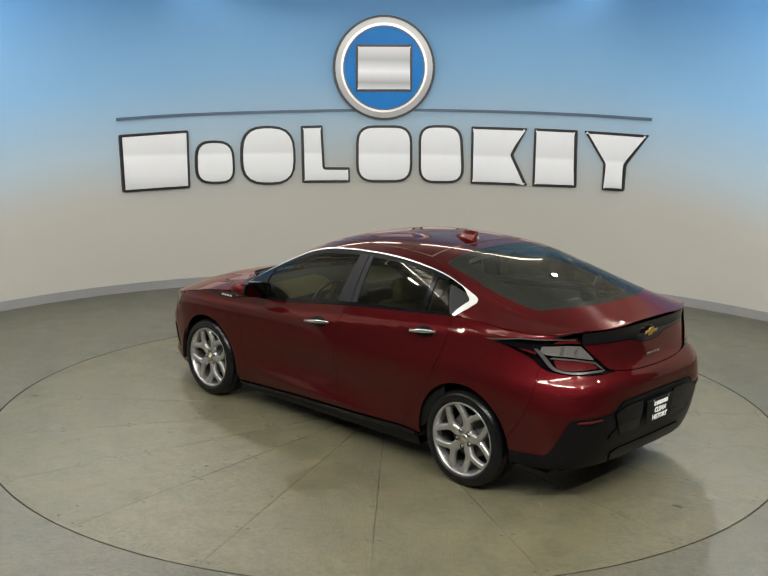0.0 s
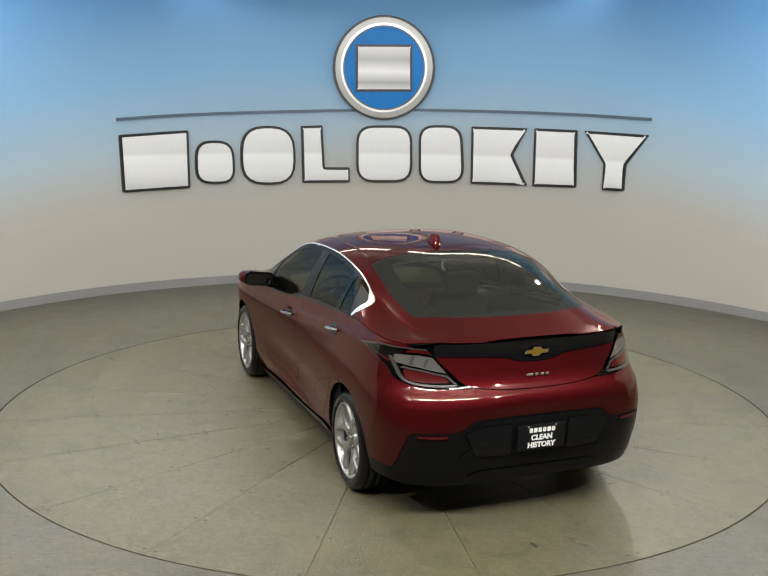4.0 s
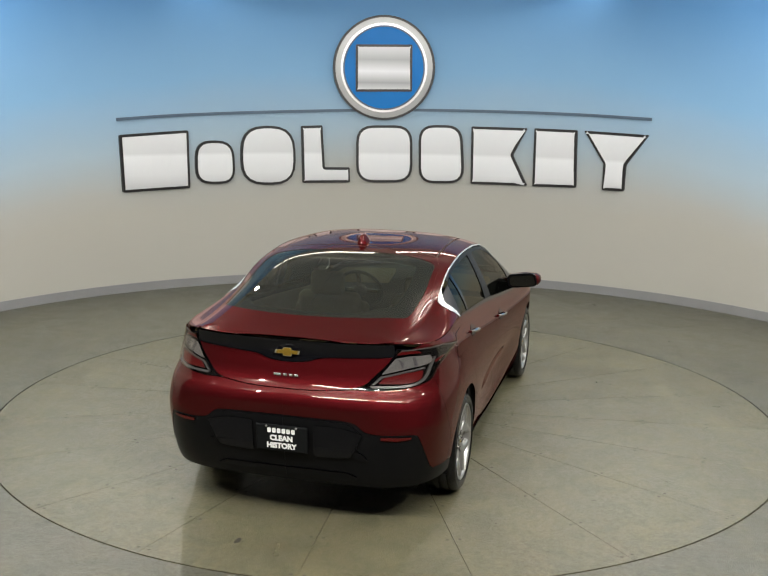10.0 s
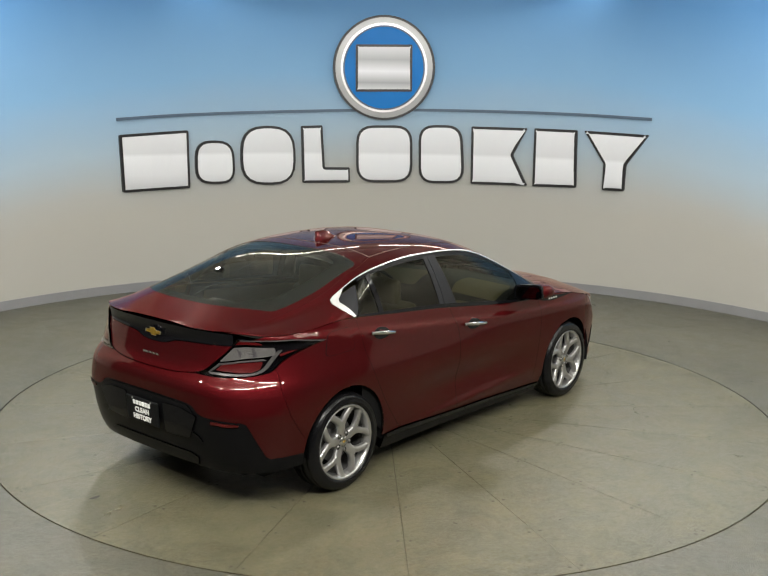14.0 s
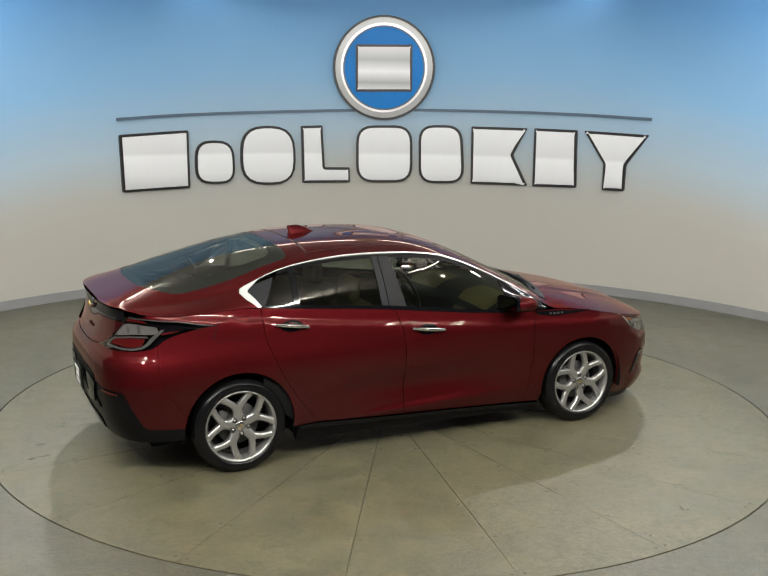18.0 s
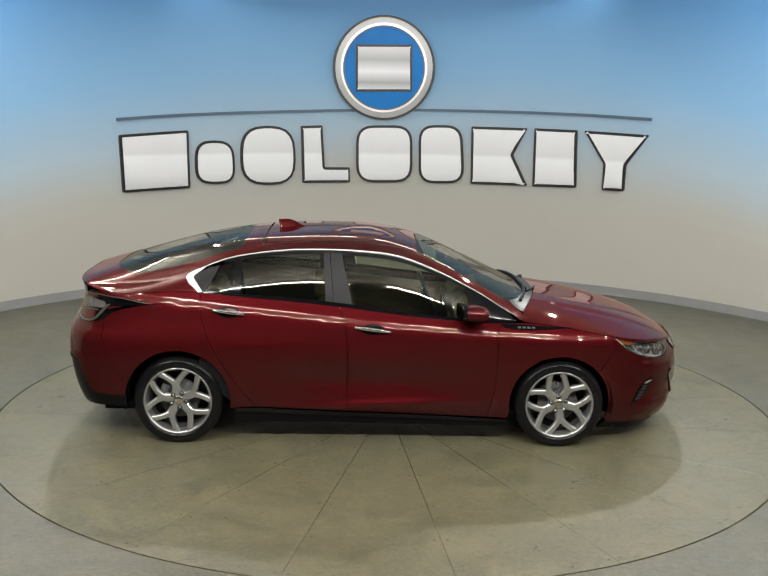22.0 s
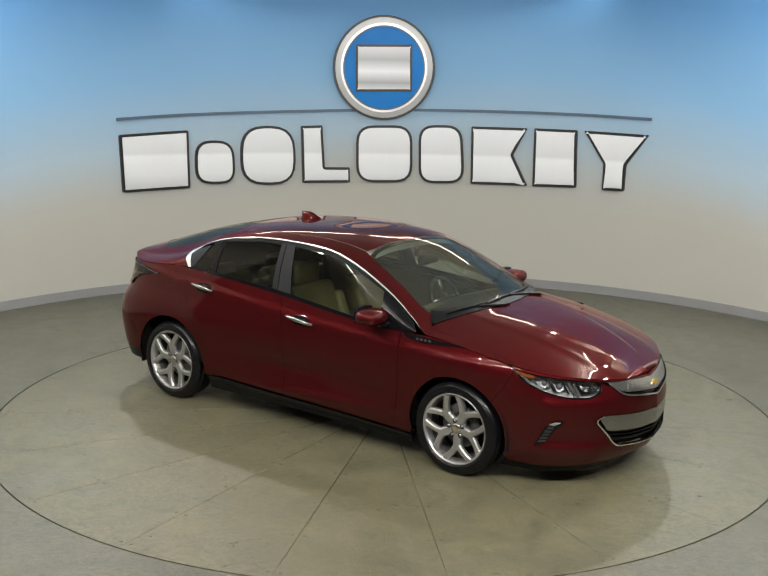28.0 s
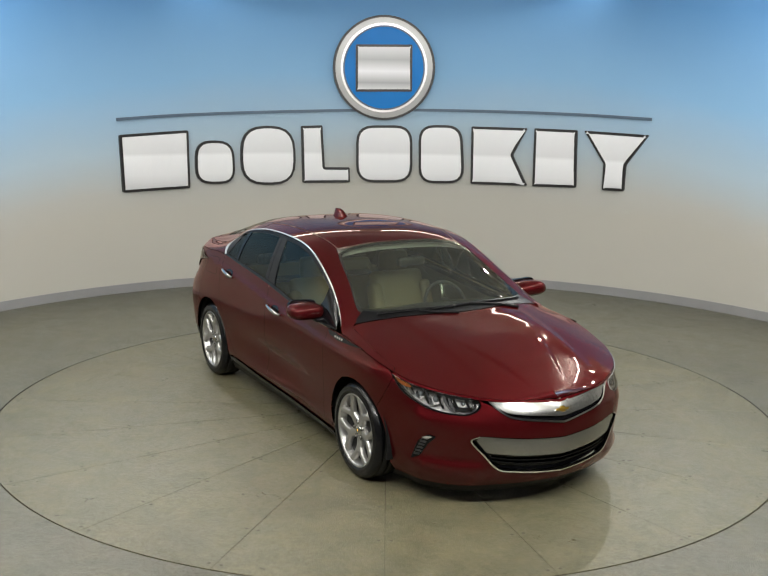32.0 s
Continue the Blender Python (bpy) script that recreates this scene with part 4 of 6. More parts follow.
bl_in = [(-0.985, 2.0), (-0.985, 1.6), (-1.0, 1.36), (-1.06, 1.275), (-1.28, 1.25), (-1.5, 1.25), (-1.62, 1.27), (-1.72, 1.40), (-1.80, 1.52), (-1.825, 2.0)]
whole("glass_border", shell, backlight + curve_points(bl_in, 4)[::-1], material("dark_frit", (0.010, 0.011, 0.010), 0.6, spec=0.2), "dark printed glass border", parent=hatch, lift=-0.009, depth=0, dv=0.08)
cowl = [(1.17, 2.0), (1.16, 1.77), (1.115, 1.54), (1.06, 1.36), (0.99, 1.20), (1.035, 1.14), (1.08, 1.135), (1.14, 1.33), (1.195, 1.56), (1.23, 1.8), (1.24, 2.0)]
whole("cowl", shell, cowl, BLACK, "black plastic wiper cowl", lift=0.003)


# ---- lamps, grilles and trim ----
def inner_of(outline, d):
    return inset(outline, d)


head_out = lamp_low + lamp_top[::-1][:-1]
heads = pair("headlamp", skirt, head_out, CLEAR, "clear headlamp with chrome projectors", lift=0.001, depth=0.004, du=0.03, dv=0.03)
pair("lamp_housing", skirt, inner_of(head_out, 0.002), LAMPGREY, "silver lamp housing", lift=-0.045, depth=-0.05, du=0.02, dv=0.02, parents=heads)
pair("indicator", skirt, curve_points([(1.500, 0.782), (1.535, 0.768), (1.575, 0.752), (1.578, 0.735), (1.545, 0.738), (1.518, 0.752)], 4, True), AMBER, "amber corner reflector", lift=-0.006, depth=0.01, du=0.02, dv=0.02, parents=heads)


def band(pts, d):
    """A strip of width d on the left of a line."""
    out = []
    for i, q in enumerate(pts):
        a, b = pts[max(i - 1, 0)], pts[min(i + 1, len(pts) - 1)]
        t = np.array((b[0] - a[0], b[1] - a[1]))
        t = t / np.linalg.norm(t)
        out.append((q[0] - t[1] * d, q[1] + t[0] * d))
    return list(pts) + out[::-1]


pair("lamp_edge", skirt, band(lamp_low[3:42], 0.009), GLOSSBLACK, "black lower lamp edge", lift=-0.001, depth=0.008, du=0.03, dv=0.03, parents=heads)
pair("lamp_edge", skirt, band(lamp_top[2:], -0.006), GLOSSBLACK, "black upper lamp edge", lift=-0.001, depth=0.008, du=0.03, dv=0.03, parents=heads)
pair("light_guide", skirt, curve_points([(1.745, 0.712), (1.765, 0.665), (1.80, 0.640), (1.86, 0.640), (1.885, 0.660), (1.88, 0.672), (1.855, 0.655), (1.805, 0.654), (1.778, 0.674), (1.76, 0.714)], 4, True), MIRROR, "chrome light guide", lift=-0.012, depth=0.02, du=0.03, dv=0.02, parents=heads)


def surface_pose(surf, u, v, lift=0.0, spin_=0.0):
    """A pose on a surface: x along u, z outwards."""
    p0 = Vector(surf(u, v))
    a = (Vector(surf(u + 0.004, v)) - Vector(surf(u - 0.004, v))).normalized()
    b = Vector(surf(u, v + 0.004)) - Vector(surf(u, v - 0.004))
    n = a.cross(b).normalized()
    t = n.cross(a)
    m = Matrix((a, t, n)).transposed().to_4x4()
    m.translation = p0 + n * lift
    return m @ Matrix.Rotation(spin_, 4, "Z")


FLIP = Matrix.Diagonal((1, -1, 1, 1))


def both(name, make, mat, label="", parents=(None, None), smooth=True):
    """A part made by make(bm) on the right and mirrored to the left."""
    out = []
    for k in (0, 1):
        bm = bmesh.new()
        make(bm)
        if k:
            bmesh.ops.transform(bm, matrix=FLIP, verts=bm.verts)
            bmesh.ops.reverse_faces(bm, faces=bm.faces)
        out.append(part(name, bm, mat, parents[k] or car, label, smooth))
    return out


for u, v, r in ((1.618, 0.702, 0.031), (1.690, 0.684, 0.034), (1.825, 0.672, 0.020)):
    m = surface_pose(skirt, u, v, -0.05)
    both("reflector_bowl", lambda bm: spin(bm, [(r, 0.03), (r * 0.92, 0.012), (r * 0.7, -0.002), (0.0, -0.01)], 20, m=m), MIRROR, "chrome reflector bowl", heads)
    both("projector_lens", lambda bm: spin(bm, [(0.0, 0.034), (r * 0.35, 0.030), (r * 0.58, 0.016), (r * 0.62, 0.0)], 20, m=m), LAMPGLASS, "clear projector lens", heads)
# chrome fins and dark steps between the bowls
for k, (a, lo, hi, w, mat) in enumerate(((1.548, 0.712, 0.756, 0.014, MIRROR), (1.575, 0.690, 0.745, 0.010, GLINTGREY), (1.650, 0.655, 0.736, 0.012, MIRROR), (1.664, 0.650, 0.734, 0.006, GLINTGREY), (1.718, 0.640, 0.725, 0.010, MIRROR), (1.772, 0.628, 0.700, 0.012, GLINTGREY), (1.790, 0.640, 0.712, 0.012, MIRROR), (1.850, 0.634, 0.700, 0.012, MIRROR), (1.872, 0.648, 0.694, 0.006, GLINTGREY))):
    pair("lamp_fin", skirt, [(a, lo), (a + w, lo), (a + w - 0.018, hi), (a - 0.018, hi)], mat, "chrome lamp fin" if mat is MIRROR else "dark lamp step", lift=-0.020 + 0.004 * (k % 3), depth=0.02, du=0.03, dv=0.03, parents=heads)
pair("lamp_brow", skirt, band(curve_points([(1.56, 0.757), (1.66, 0.738), (1.76, 0.720), (1.87, 0.700)], 4), -0.012), MIRROR, "chrome lamp brow", lift=-0.012, depth=0.014, du=0.03, dv=0.03, parents=heads)

pair("lamp_divider", skirt, curve_points([(1.728, 0.722), (1.742, 0.720), (1.752, 0.66), (1.775, 0.628), (1.762, 0.626), (1.740, 0.66)], 4, True), GLINTGREY, "dark lamp divider", lift=-0.014, depth=0.03, du=0.03, dv=0.03, parents=heads)
# upper grille: silver bar over a dark slot, bright moulding below
g_out = grille_top + grille_low[1:][::-1]
grille = whole("grille", skirt, g_out[::-1], GLOSSBLACK, "upper grille with silver bar", lift=-0.014, depth=0, du=0.03, dv=0.03)
bar = curve_points([(1.950, 0.688), (2.0, 0.6835), (2.07, 0.678), (NOSE, 0.6585)], 4) + [(NOSE, 0.585)] + curve_points([(2.15, 0.596), (2.08, 0.608), (2.02, 0.622), (1.99, 0.640), (1.965, 0.668)], 4)
whole("grille_bar", skirt, bar, BARSILVER, "embossed silver grille bar", parent=grille, lift=0.002, depth=0.014, du=0.03, dv=0.02)
edge_low = grille_low[1:]
mould = edge_low + [(a, b + 0.011) for a, b in edge_low[::-1][:-6]] + [(1.966, 0.668), (1.950, 0.690), (1.938, 0.692)]
whole("grille_moulding", skirt, mould[::-1], CHROME, "chrome grille moulding", parent=grille, lift=0.008, depth=0.018, du=0.03, dv=0.02)
for k in range(7):
    s = 2.02 + 0.024 * k
    pair("grille_rib", skirt, [(s, 0.628), (s + 0.010, 0.624), (s + 0.022, 0.664), (s + 0.013, 0.667)], BARSILVER, "raised rib", parents=(grille, grille), lift=0.0032, depth=0.001, du=0.03, dv=0.03)
# lower grille
lower = whole("lower_grille", skirt, intake, GLOSSBLACK, "lower grille with silver shutter and chrome surround", lift=-0.025, depth=0, du=0.04, dv=0.04)
shut = [(NOSE, 0.453)] + curve_points([(2.08, 0.465), (1.97, 0.478), (1.895, 0.484), (1.868, 0.464)], 4) + curve_points([(1.905, 0.396), (1.925, 0.383), (2.04, 0.366), (2.12, 0.357)], 4) + [(NOSE, 0.349)]
whole("shutter", skirt, shut, BARSILVER, "silver shutter panel", parent=lower, lift=-0.004, depth=0.02, du=0.03, dv=0.03)
so = curve_points([(1.885, 0.493), (1.842, 0.458), (1.898, 0.368), (1.962, 0.276), (2.04, 0.259), (2.12, 0.247), (NOSE, 0.237)], 4)
si = curve_points([(NOSE, 0.245), (2.12, 0.255), (2.043, 0.267), (1.968, 0.284), (1.905, 0.371), (1.850, 0.458), (1.888, 0.489)], 4)
whole("chrome_surround", skirt, (so + si)[::-1], CHROME, "chrome lower grille surround", parent=lower, lift=0.008, depth=0.02, du=0.03, dv=0.03)
for z in (0.322, 0.345):
    whole("grille_slat", skirt, [(NOSE, z - 0.032), (2.05, z - 0.018), (1.94, z + 0.002), (1.935, z + 0.010), (2.05, z - 0.010), (NOSE, z - 0.024)], BLACK, parent=lower, lift=-0.012, depth=0.012, du=0.05, dv=0.02)
# fog slits
fogs = pair("fog_slit", skirt, rounded([(1.55, 0.288), (1.592, 0.42), (1.645, 0.472), (1.685, 0.466), (1.64, 0.41), (1.60, 0.325)], 0.012), GLOSSBLACK, "gloss black fog lamp slit", lift=0.004, depth=0.014, du=0.03, dv=0.03)
for k in range(6):
    a, z = 1.568 + 0.0085 * k, 0.325 + 0.022 * k
    pair("fog_rib", skirt, [(a, z), (a + 0.030, z + 0.002), (a + 0.034, z + 0.015), (a + 0.004, z + 0.015)], DASH, "dark lens rib", lift=0.007, depth=0.004, du=0.05, dv=0.05, parents=fogs)
pair("fog_lens", skirt, rounded([(1.612, 0.448), (1.645, 0.465), (1.668, 0.462), (1.640, 0.442)], 0.005), LAMPWHITE, "clear fog lens", lift=0.007, depth=0.004, du=0.03, dv=0.03, parents=fogs)

# tail lamps
t_out = tail_top + tail_in[1:] + tail_low[1:-1]
tails = pair("tail_lamp", skirt, t_out, SMOKE, "wrap-round smoked tail lamp", lift=0.012, depth=0.012, du=0.03, dv=0.03)
pair("lamp_housing", skirt, inner_of(t_out, 0.003), GLOSSBLACK, "black lamp housing", lift=-0.03, depth=-0.025, du=0.04, dv=0.03, parents=tails)
clear_bit = rounded([(-1.675, 0.958), (-1.69, 1.000), (-1.86, 1.010), (-1.945, 1.004), (-2.035, 0.918), (-1.96, 0.930), (-1.86, 0.945), (-1.76, 0.950)], 0.010)
pair("reverse_lamp", skirt, clear_bit, TAILWHITE, "silver faceted reversing lamp", lift=0.0045, depth=0.01, du=0.02, dv=0.02, parents=tails)
pair("reverse_lens", skirt, inner_of(clear_bit, 0.004), CLEAR, "clear lens", lift=0.009, depth=0.003, du=0.03, dv=0.03, parents=tails)
pair("lamp_facet", skirt, [(-1.80, 0.953), (-1.815, 1.004), (-1.835, 1.005), (-1.825, 0.950)], GLINTGREY, "dark facet", lift=0.006, depth=0.003, du=0.03, dv=0.03, parents=tails)
pair("lamp_facet", skirt, [(-1.905, 0.943), (-1.895, 0.975), (-1.93, 1.0), (-1.915, 0.965)], GLINTGREY, "dark facet", lift=0.006, depth=0.003, du=0.03, dv=0.03, parents=tails)
red_bit = rounded([(-1.785, 0.880), (-1.765, 0.925), (-1.90, 0.918), (-2.02, 0.900), (-2.055, 0.868), (-1.91, 0.862), (-1.83, 0.866)], 0.012)
pair("brake_lamp", skirt, red_bit, BRIGHTRED, "red brake lamp", lift=0.005, depth=0.01, du=0.03, dv=0.03, parents=tails)
guide = curve_points([(-1.640, 0.985), (-1.69, 0.935), (-1.745, 0.880), (-1.80, 0.856), (-1.90, 0.844), (-2.08, 0.846)], 5) + curve_points([(-2.095, 0.858), (-1.90, 0.856), (-1.81, 0.868), (-1.765, 0.890), (-1.72, 0.937), (-1.665, 0.985)], 5)
pair("light_guide", skirt, guide, GUIDEGREY, "grey light guide", lift=0.0055, depth=0.008, du=0.03, dv=0.03, parents=tails)
pair("guide_bar", skirt, [(-1.74, 0.930), (-1.76, 0.941), (-1.90, 0.931), (-2.04, 0.908), (-2.09, 0.862), (-2.075, 0.862), (-2.03, 0.899), (-1.90, 0.921), (-1.765, 0.930)], GUIDEGREY, "grey light guide", lift=0.0052, depth=0.008, du=0.03, dv=0.03, parents=tails)
pair("lamp_blade", skirt, rounded([(-1.42, 0.997), (-1.53, 0.985), (-1.645, 0.962), (-1.66, 0.985), (-1.55, 1.005)], 0.006), GLOSSBLACK, "black tapering blade", lift=0.005, depth=0.006, du=0.03, dv=0.02, parents=tails)
pair("corner_reflector", skirt, rounded([(-1.55, 0.975), (-1.62, 0.958), (-1.655, 0.95), (-1.66, 0.963), (-1.60, 0.975)], 0.004), BRIGHTRED, "red corner reflector", lift=0.0055, depth=0.006, du=0.03, dv=0.02, parents=tails)
pair("stop_strip", skirt, rounded([(-1.76, 1.020), (-1.79, 1.036), (-1.905, 1.042), (-1.935, 1.022), (-1.86, 1.024)], 0.004), BRIGHTRED, "red stop strip", lift=0.005, depth=0.006, du=0.03, dv=0.02, parents=tails)
pair("lamp_rim", skirt, [(-1.40, 1.002), (-1.55, 1.036), (-1.75, 1.046), (-1.90, 1.050), (-1.90, 1.044), (-1.75, 1.040), (-1.55, 1.029), (-1.41, 0.997)], GUIDEGREY, "grey upper lamp rim", lift=0.0065, depth=0.006, du=0.03, dv=0.02, parents=tails)

# panes let the light through
for ob in bpy.data.objects:
    if ob.name.split(".")[0] in ("headlamp", "projector_lens", "tail_lamp", "reverse_lens"):
        ob.visible_shadow = False
# rear details
pair("bumper_reflector", skirt, rounded([(-1.90, 0.566), (-1.90, 0.577), (-2.09, 0.582), (-2.09, 0.566), (-2.0, 0.560)], 0.005), REDREF, "red bumper reflector", lift=0.005, depth=0.01, du=0.03, dv=0.02)
whole("plate_recess", skirt, [(TAIL, 0.662), (-2.225, 0.652), (-2.19, 0.60), (-2.20, 0.50), (-2.23, 0.445), (TAIL, 0.44)], BLACK, "satin black plate recess", parent=rbumper, lift=0.002, depth=0.006, du=0.03, dv=0.04)
pair("bumper_insert", skirt, rounded([(s_rear(0.47, 0.6), 0.596), (s_rear(0.40, 0.45), 0.45), (s_rear(0.185, 0.45), 0.438), (s_rear(0.185, 0.62), 0.628), (s_rear(0.34, 0.62), 0.628)], 0.012), GLOSSBLACK, "gloss black insert beside the plate", lift=0.010, depth=0.012, du=0.03, dv=0.04, parents=(rbumper, rbumper))
whole("diffuser", skirt, [(TAIL, 0.345), (-2.24, 0.345), (-2.20, 0.32), (-2.21, 0.265), (TAIL, 0.26)], BLACK, "black diffuser step", parent=rbumper, lift=0.004, depth=0.02, du=0.03, dv=0.03)
pair("valance_vent", skirt, rounded([(-2.19, 0.43), (-2.225, 0.47), (-2.225, 0.50), (-2.17, 0.47), (-2.15, 0.43)], 0.01), BLACK, "satin black vent", lift=0.004, depth=0.008, du=0.03, dv=0.03)
bm = bmesh.new()
slab(bm, -0.006, 0.006, -0.157, 0.157, -0.08, 0.08, 0.008, 2)
bmesh.ops.recalc_face_normals(bm, faces=bm.faces)
plate = part("licence_plate", bm, PLATE, car, "black dealer plate with white lettering", smooth=False)
plate.matrix_basis = pose(-2.232, 0.0, 0.535, 0, -4, 0)


def lettering(name, text, size, mat, parent, m, bold=0.0, squash=1.0):
    cu = bpy.data.curves.new(name, "FONT")
    cu.body, cu.size, cu.align_x, cu.align_y, cu.extrude, cu.offset, cu.resolution_u = text, size, "CENTER", "CENTER", 0.0008, bold, 3
    tmp = new(name, cu)
    me = bpy.data.meshes.new_from_object(tmp.evaluated_get(bpy.context.evaluated_depsgraph_get()))
    bpy.data.objects.remove(tmp)
    me.materials.clear()
    me.materials.append(mat)
    ob = new(name, me)
    ob.parent = parent
    ob.matrix_basis = m @ Matrix.Diagonal((squash, 1, 1, 1))
    return ob


# seen from behind: reading runs towards the car's right
REAR_FACE = Matrix(((0, 0, -1), (-1, 0, 0), (0, 1, 0))).to_4x4()
for text, z in (("CLEAN", 0.001), ("HISTORY", -0.045)):
    lettering("lettering", text, 0.044, WHITEPRINT, plate, Matrix.Translation((-0.0075, 0, z)) @ REAR_FACE, 0.0022)
bm = bmesh.new()
for k in range(6):
    slab(bm, -0.0085, -0.0065, -0.083 + 0.029 * k, -0.083 + 0.029 * k + 0.021, 0.034, 0.061, 0.003, 1)
part("brand_bars", bm, WHITEPRINT, plate, "plain white bars", smooth=False)
for y in (-0.09, 0.09):
    bm = bmesh.new()
    spin(bm, [(0, 0.003), (0.005, 0.003), (0.007, 0)], 8, m=Matrix.Translation((-0.006, y, 0.07)) @ Matrix.Rotation(radians(-90), 4, "Y"))
    part("screw", bm, STEEL, plate)


def badge(name, m, w, h, parent):
    """A plain gold lozenge bar in a silver edge."""
    for k, (sc, mat, zz) in enumerate(((1.0, CHROME, 0.004), (0.86, GOLD, 0.007))):
        bm = bmesh.new()
        pts = rounded([(-w * sc, -h * 0.42 * sc), (-w * 0.35 * sc, -h * 0.42 * sc), (-w * 0.33 * sc, -h * sc), (w * 0.30 * sc, -h * sc), (w * 0.36 * sc, -h * 0.42 * sc), (w * sc * 0.9, -h * 0.42 * sc),
                       (w * sc, h * 0.42 * sc), (w * 0.35 * sc, h * 0.42 * sc), (w * 0.33 * sc, h * sc), (-w * 0.30 * sc, h * sc), (-w * 0.36 * sc, h * 0.42 * sc), (-w * sc * 0.9, h * 0.42 * sc)], 0.003, 2)
        lo, hi = [bm.verts.new((a, b, -0.004)) for a, b in pts], [bm.verts.new((a, b, zz)) for a, b in pts]
        bm.faces.new(hi)
        for i in range(len(pts)):
            bm.faces.new((lo[i - 1], lo[i], hi[i], hi[i - 1]))
        bmesh.ops.recalc_face_normals(bm, faces=bm.faces)
        bmesh.ops.transform(bm, matrix=m, verts=bm.verts)
        part(name if k == 0 else "badge_face", bm, mat, parent, "gold badge with silver edge" if k == 0 else "gold badge face", smooth=False)


badge("rear_badge", Matrix.Translation((-2.135, 0, 1.022)) @ Matrix.Rotation(radians(-8), 4, "Y") @ REAR_FACE, 0.078, 0.027, hatch)
FRONT_FACE = Matrix(((0, 0, 1), (1, 0, 0), (0, 1, 0))).to_4x4()
badge("front_badge", Matrix.Translation((2.346, 0, 0.622)) @ Matrix.Rotation(radians(-22), 4, "Y") @ FRONT_FACE, 0.056, 0.020, grille)
bm = bmesh.new()
for k, (a, w) in enumerate(((-0.075, 0.045), (-0.018, 0.026), (0.018, 0.022), (0.05, 0.025))):
    slab(bm, a, a + w, -0.008, 0.008, 0, 0.005, 0.002, 1)
bmesh.ops.transform(bm, matrix=Matrix.Translation((-2.158, 0, 0.893)) @ Matrix.Rotation(radians(-18), 4, "Y") @ REAR_FACE, verts=bm.verts)
part("name_bars", bm, SATIN, hatch, "plain chrome bars", smooth=False)
whole("spoiler_lip", shell, [(-2.122, 1.03), (-2.132, 1.03), (-2.132, 2.0), (-2.122, 2.0)], RED, "body-coloured lip edge", parent=hatch, lift=0.001, depth=0.004, dv=0.1)

# fuel flap, side vent trim, door handles
flap = rounded([(-1.405, 0.895), (-1.255, 0.900), (-1.265, 1.035), (-1.385, 1.030)], 0.03)
sheet("flap_gap", drape(skirt, inset(flap, -0.0028), 0.04, 0.04, lift=0.0004, depth=0.001), DARK, car, "dark flap joint")
sheet("fuel_flap", drape(skirt, flap, 0.04, 0.04, lift=0.0015, depth=0.006), RED, car, "body-coloured fuel flap")
vents = pair("wing_trim", skirt, rounded([(0.905, 0.894), (0.945, 0.868), (1.08, 0.852), (1.20, 0.858), (1.30, 0.872), (1.15, 0.886), (1.0, 0.893)], 0.01), GLOSSBLACK, "gloss black wing trim", lift=0.006, depth=0.012, du=0.04, dv=0.03)
for k in range(4):
    u = 1.03 + 0.033 * k
    pair("name_bar", skirt, [(u, 0.864), (u + 0.022, 0.863), (u + 0.022, 0.876), (u, 0.877)], CHROME, lift=0.009, depth=0.003, du=0.05, dv=0.05, parents=vents)


def handle(u0, z0, u1, z1, parents):
    mid = ((u0 + u1) / 2, (z0 + z1) / 2)
    m = surface_pose(skirt, *mid, 0.0)
    m = m @ Matrix.Rotation(math.atan2(z1 - z0, u1 - u0), 4, "Z")
    L = math.hypot(u1 - u0, z1 - z0) / 2

    def bar_(bm):
        n = 15
        rings = []
        for k in range(n):
            t = -1 + 2 * k / (n - 1)
            h = 0.0145 * (1 - 0.55 * abs(t) ** 2.5)
            z = 0.034 - 0.016 * t * t
            rings.append([bm.verts.new((t * L, a * h, z + b)) for a, b in ((-1, -0.004), (-0.75, 0.006), (0, 0.010), (0.75, 0.006), (1, -0.004), (0.6, -0.012), (-0.6, -0.012))])
        for k in range(n - 1):
            for i in range(7):
                bm.faces.new((rings[k][i], rings[k + 1][i], rings[k + 1][(i + 1) % 7], rings[k][(i + 1) % 7]))
        bm.faces.new(rings[0][::-1])
        bm.faces.new(rings[-1])
        bmesh.ops.recalc_face_normals(bm, faces=bm.faces)
        for t in (-0.88, 0.88):
            slab(bm, t * L - 0.012, t * L + 0.012, -0.010, 0.010, -0.002, 0.022, 0.004)
        bmesh.ops.transform(bm, matrix=m, verts=bm.verts)

    hs = both("door_handle", bar_, POLISHED, "chrome strap door handle", parents)
    # shade of the hand recess, laid on as a flat black oval
    pts = [(mid[0] + 0.078 * math.cos(a), mid[1] + 0.036 * math.sin(a)) for a in np.linspace(0, 2 * math.pi, 24, endpoint=False)]
    pair("recess_shade", skirt, pts, GLOSSBLACK, "flat dark oval for the hand recess shade", lift=0.002, depth=0.003, du=0.05, dv=0.05, parents=parents)
    return hs


handle(-1.10, 0.966, -0.87, 0.934, rdoors)
handle(-0.11, 0.858, 0.148, 0.828, fdoors)


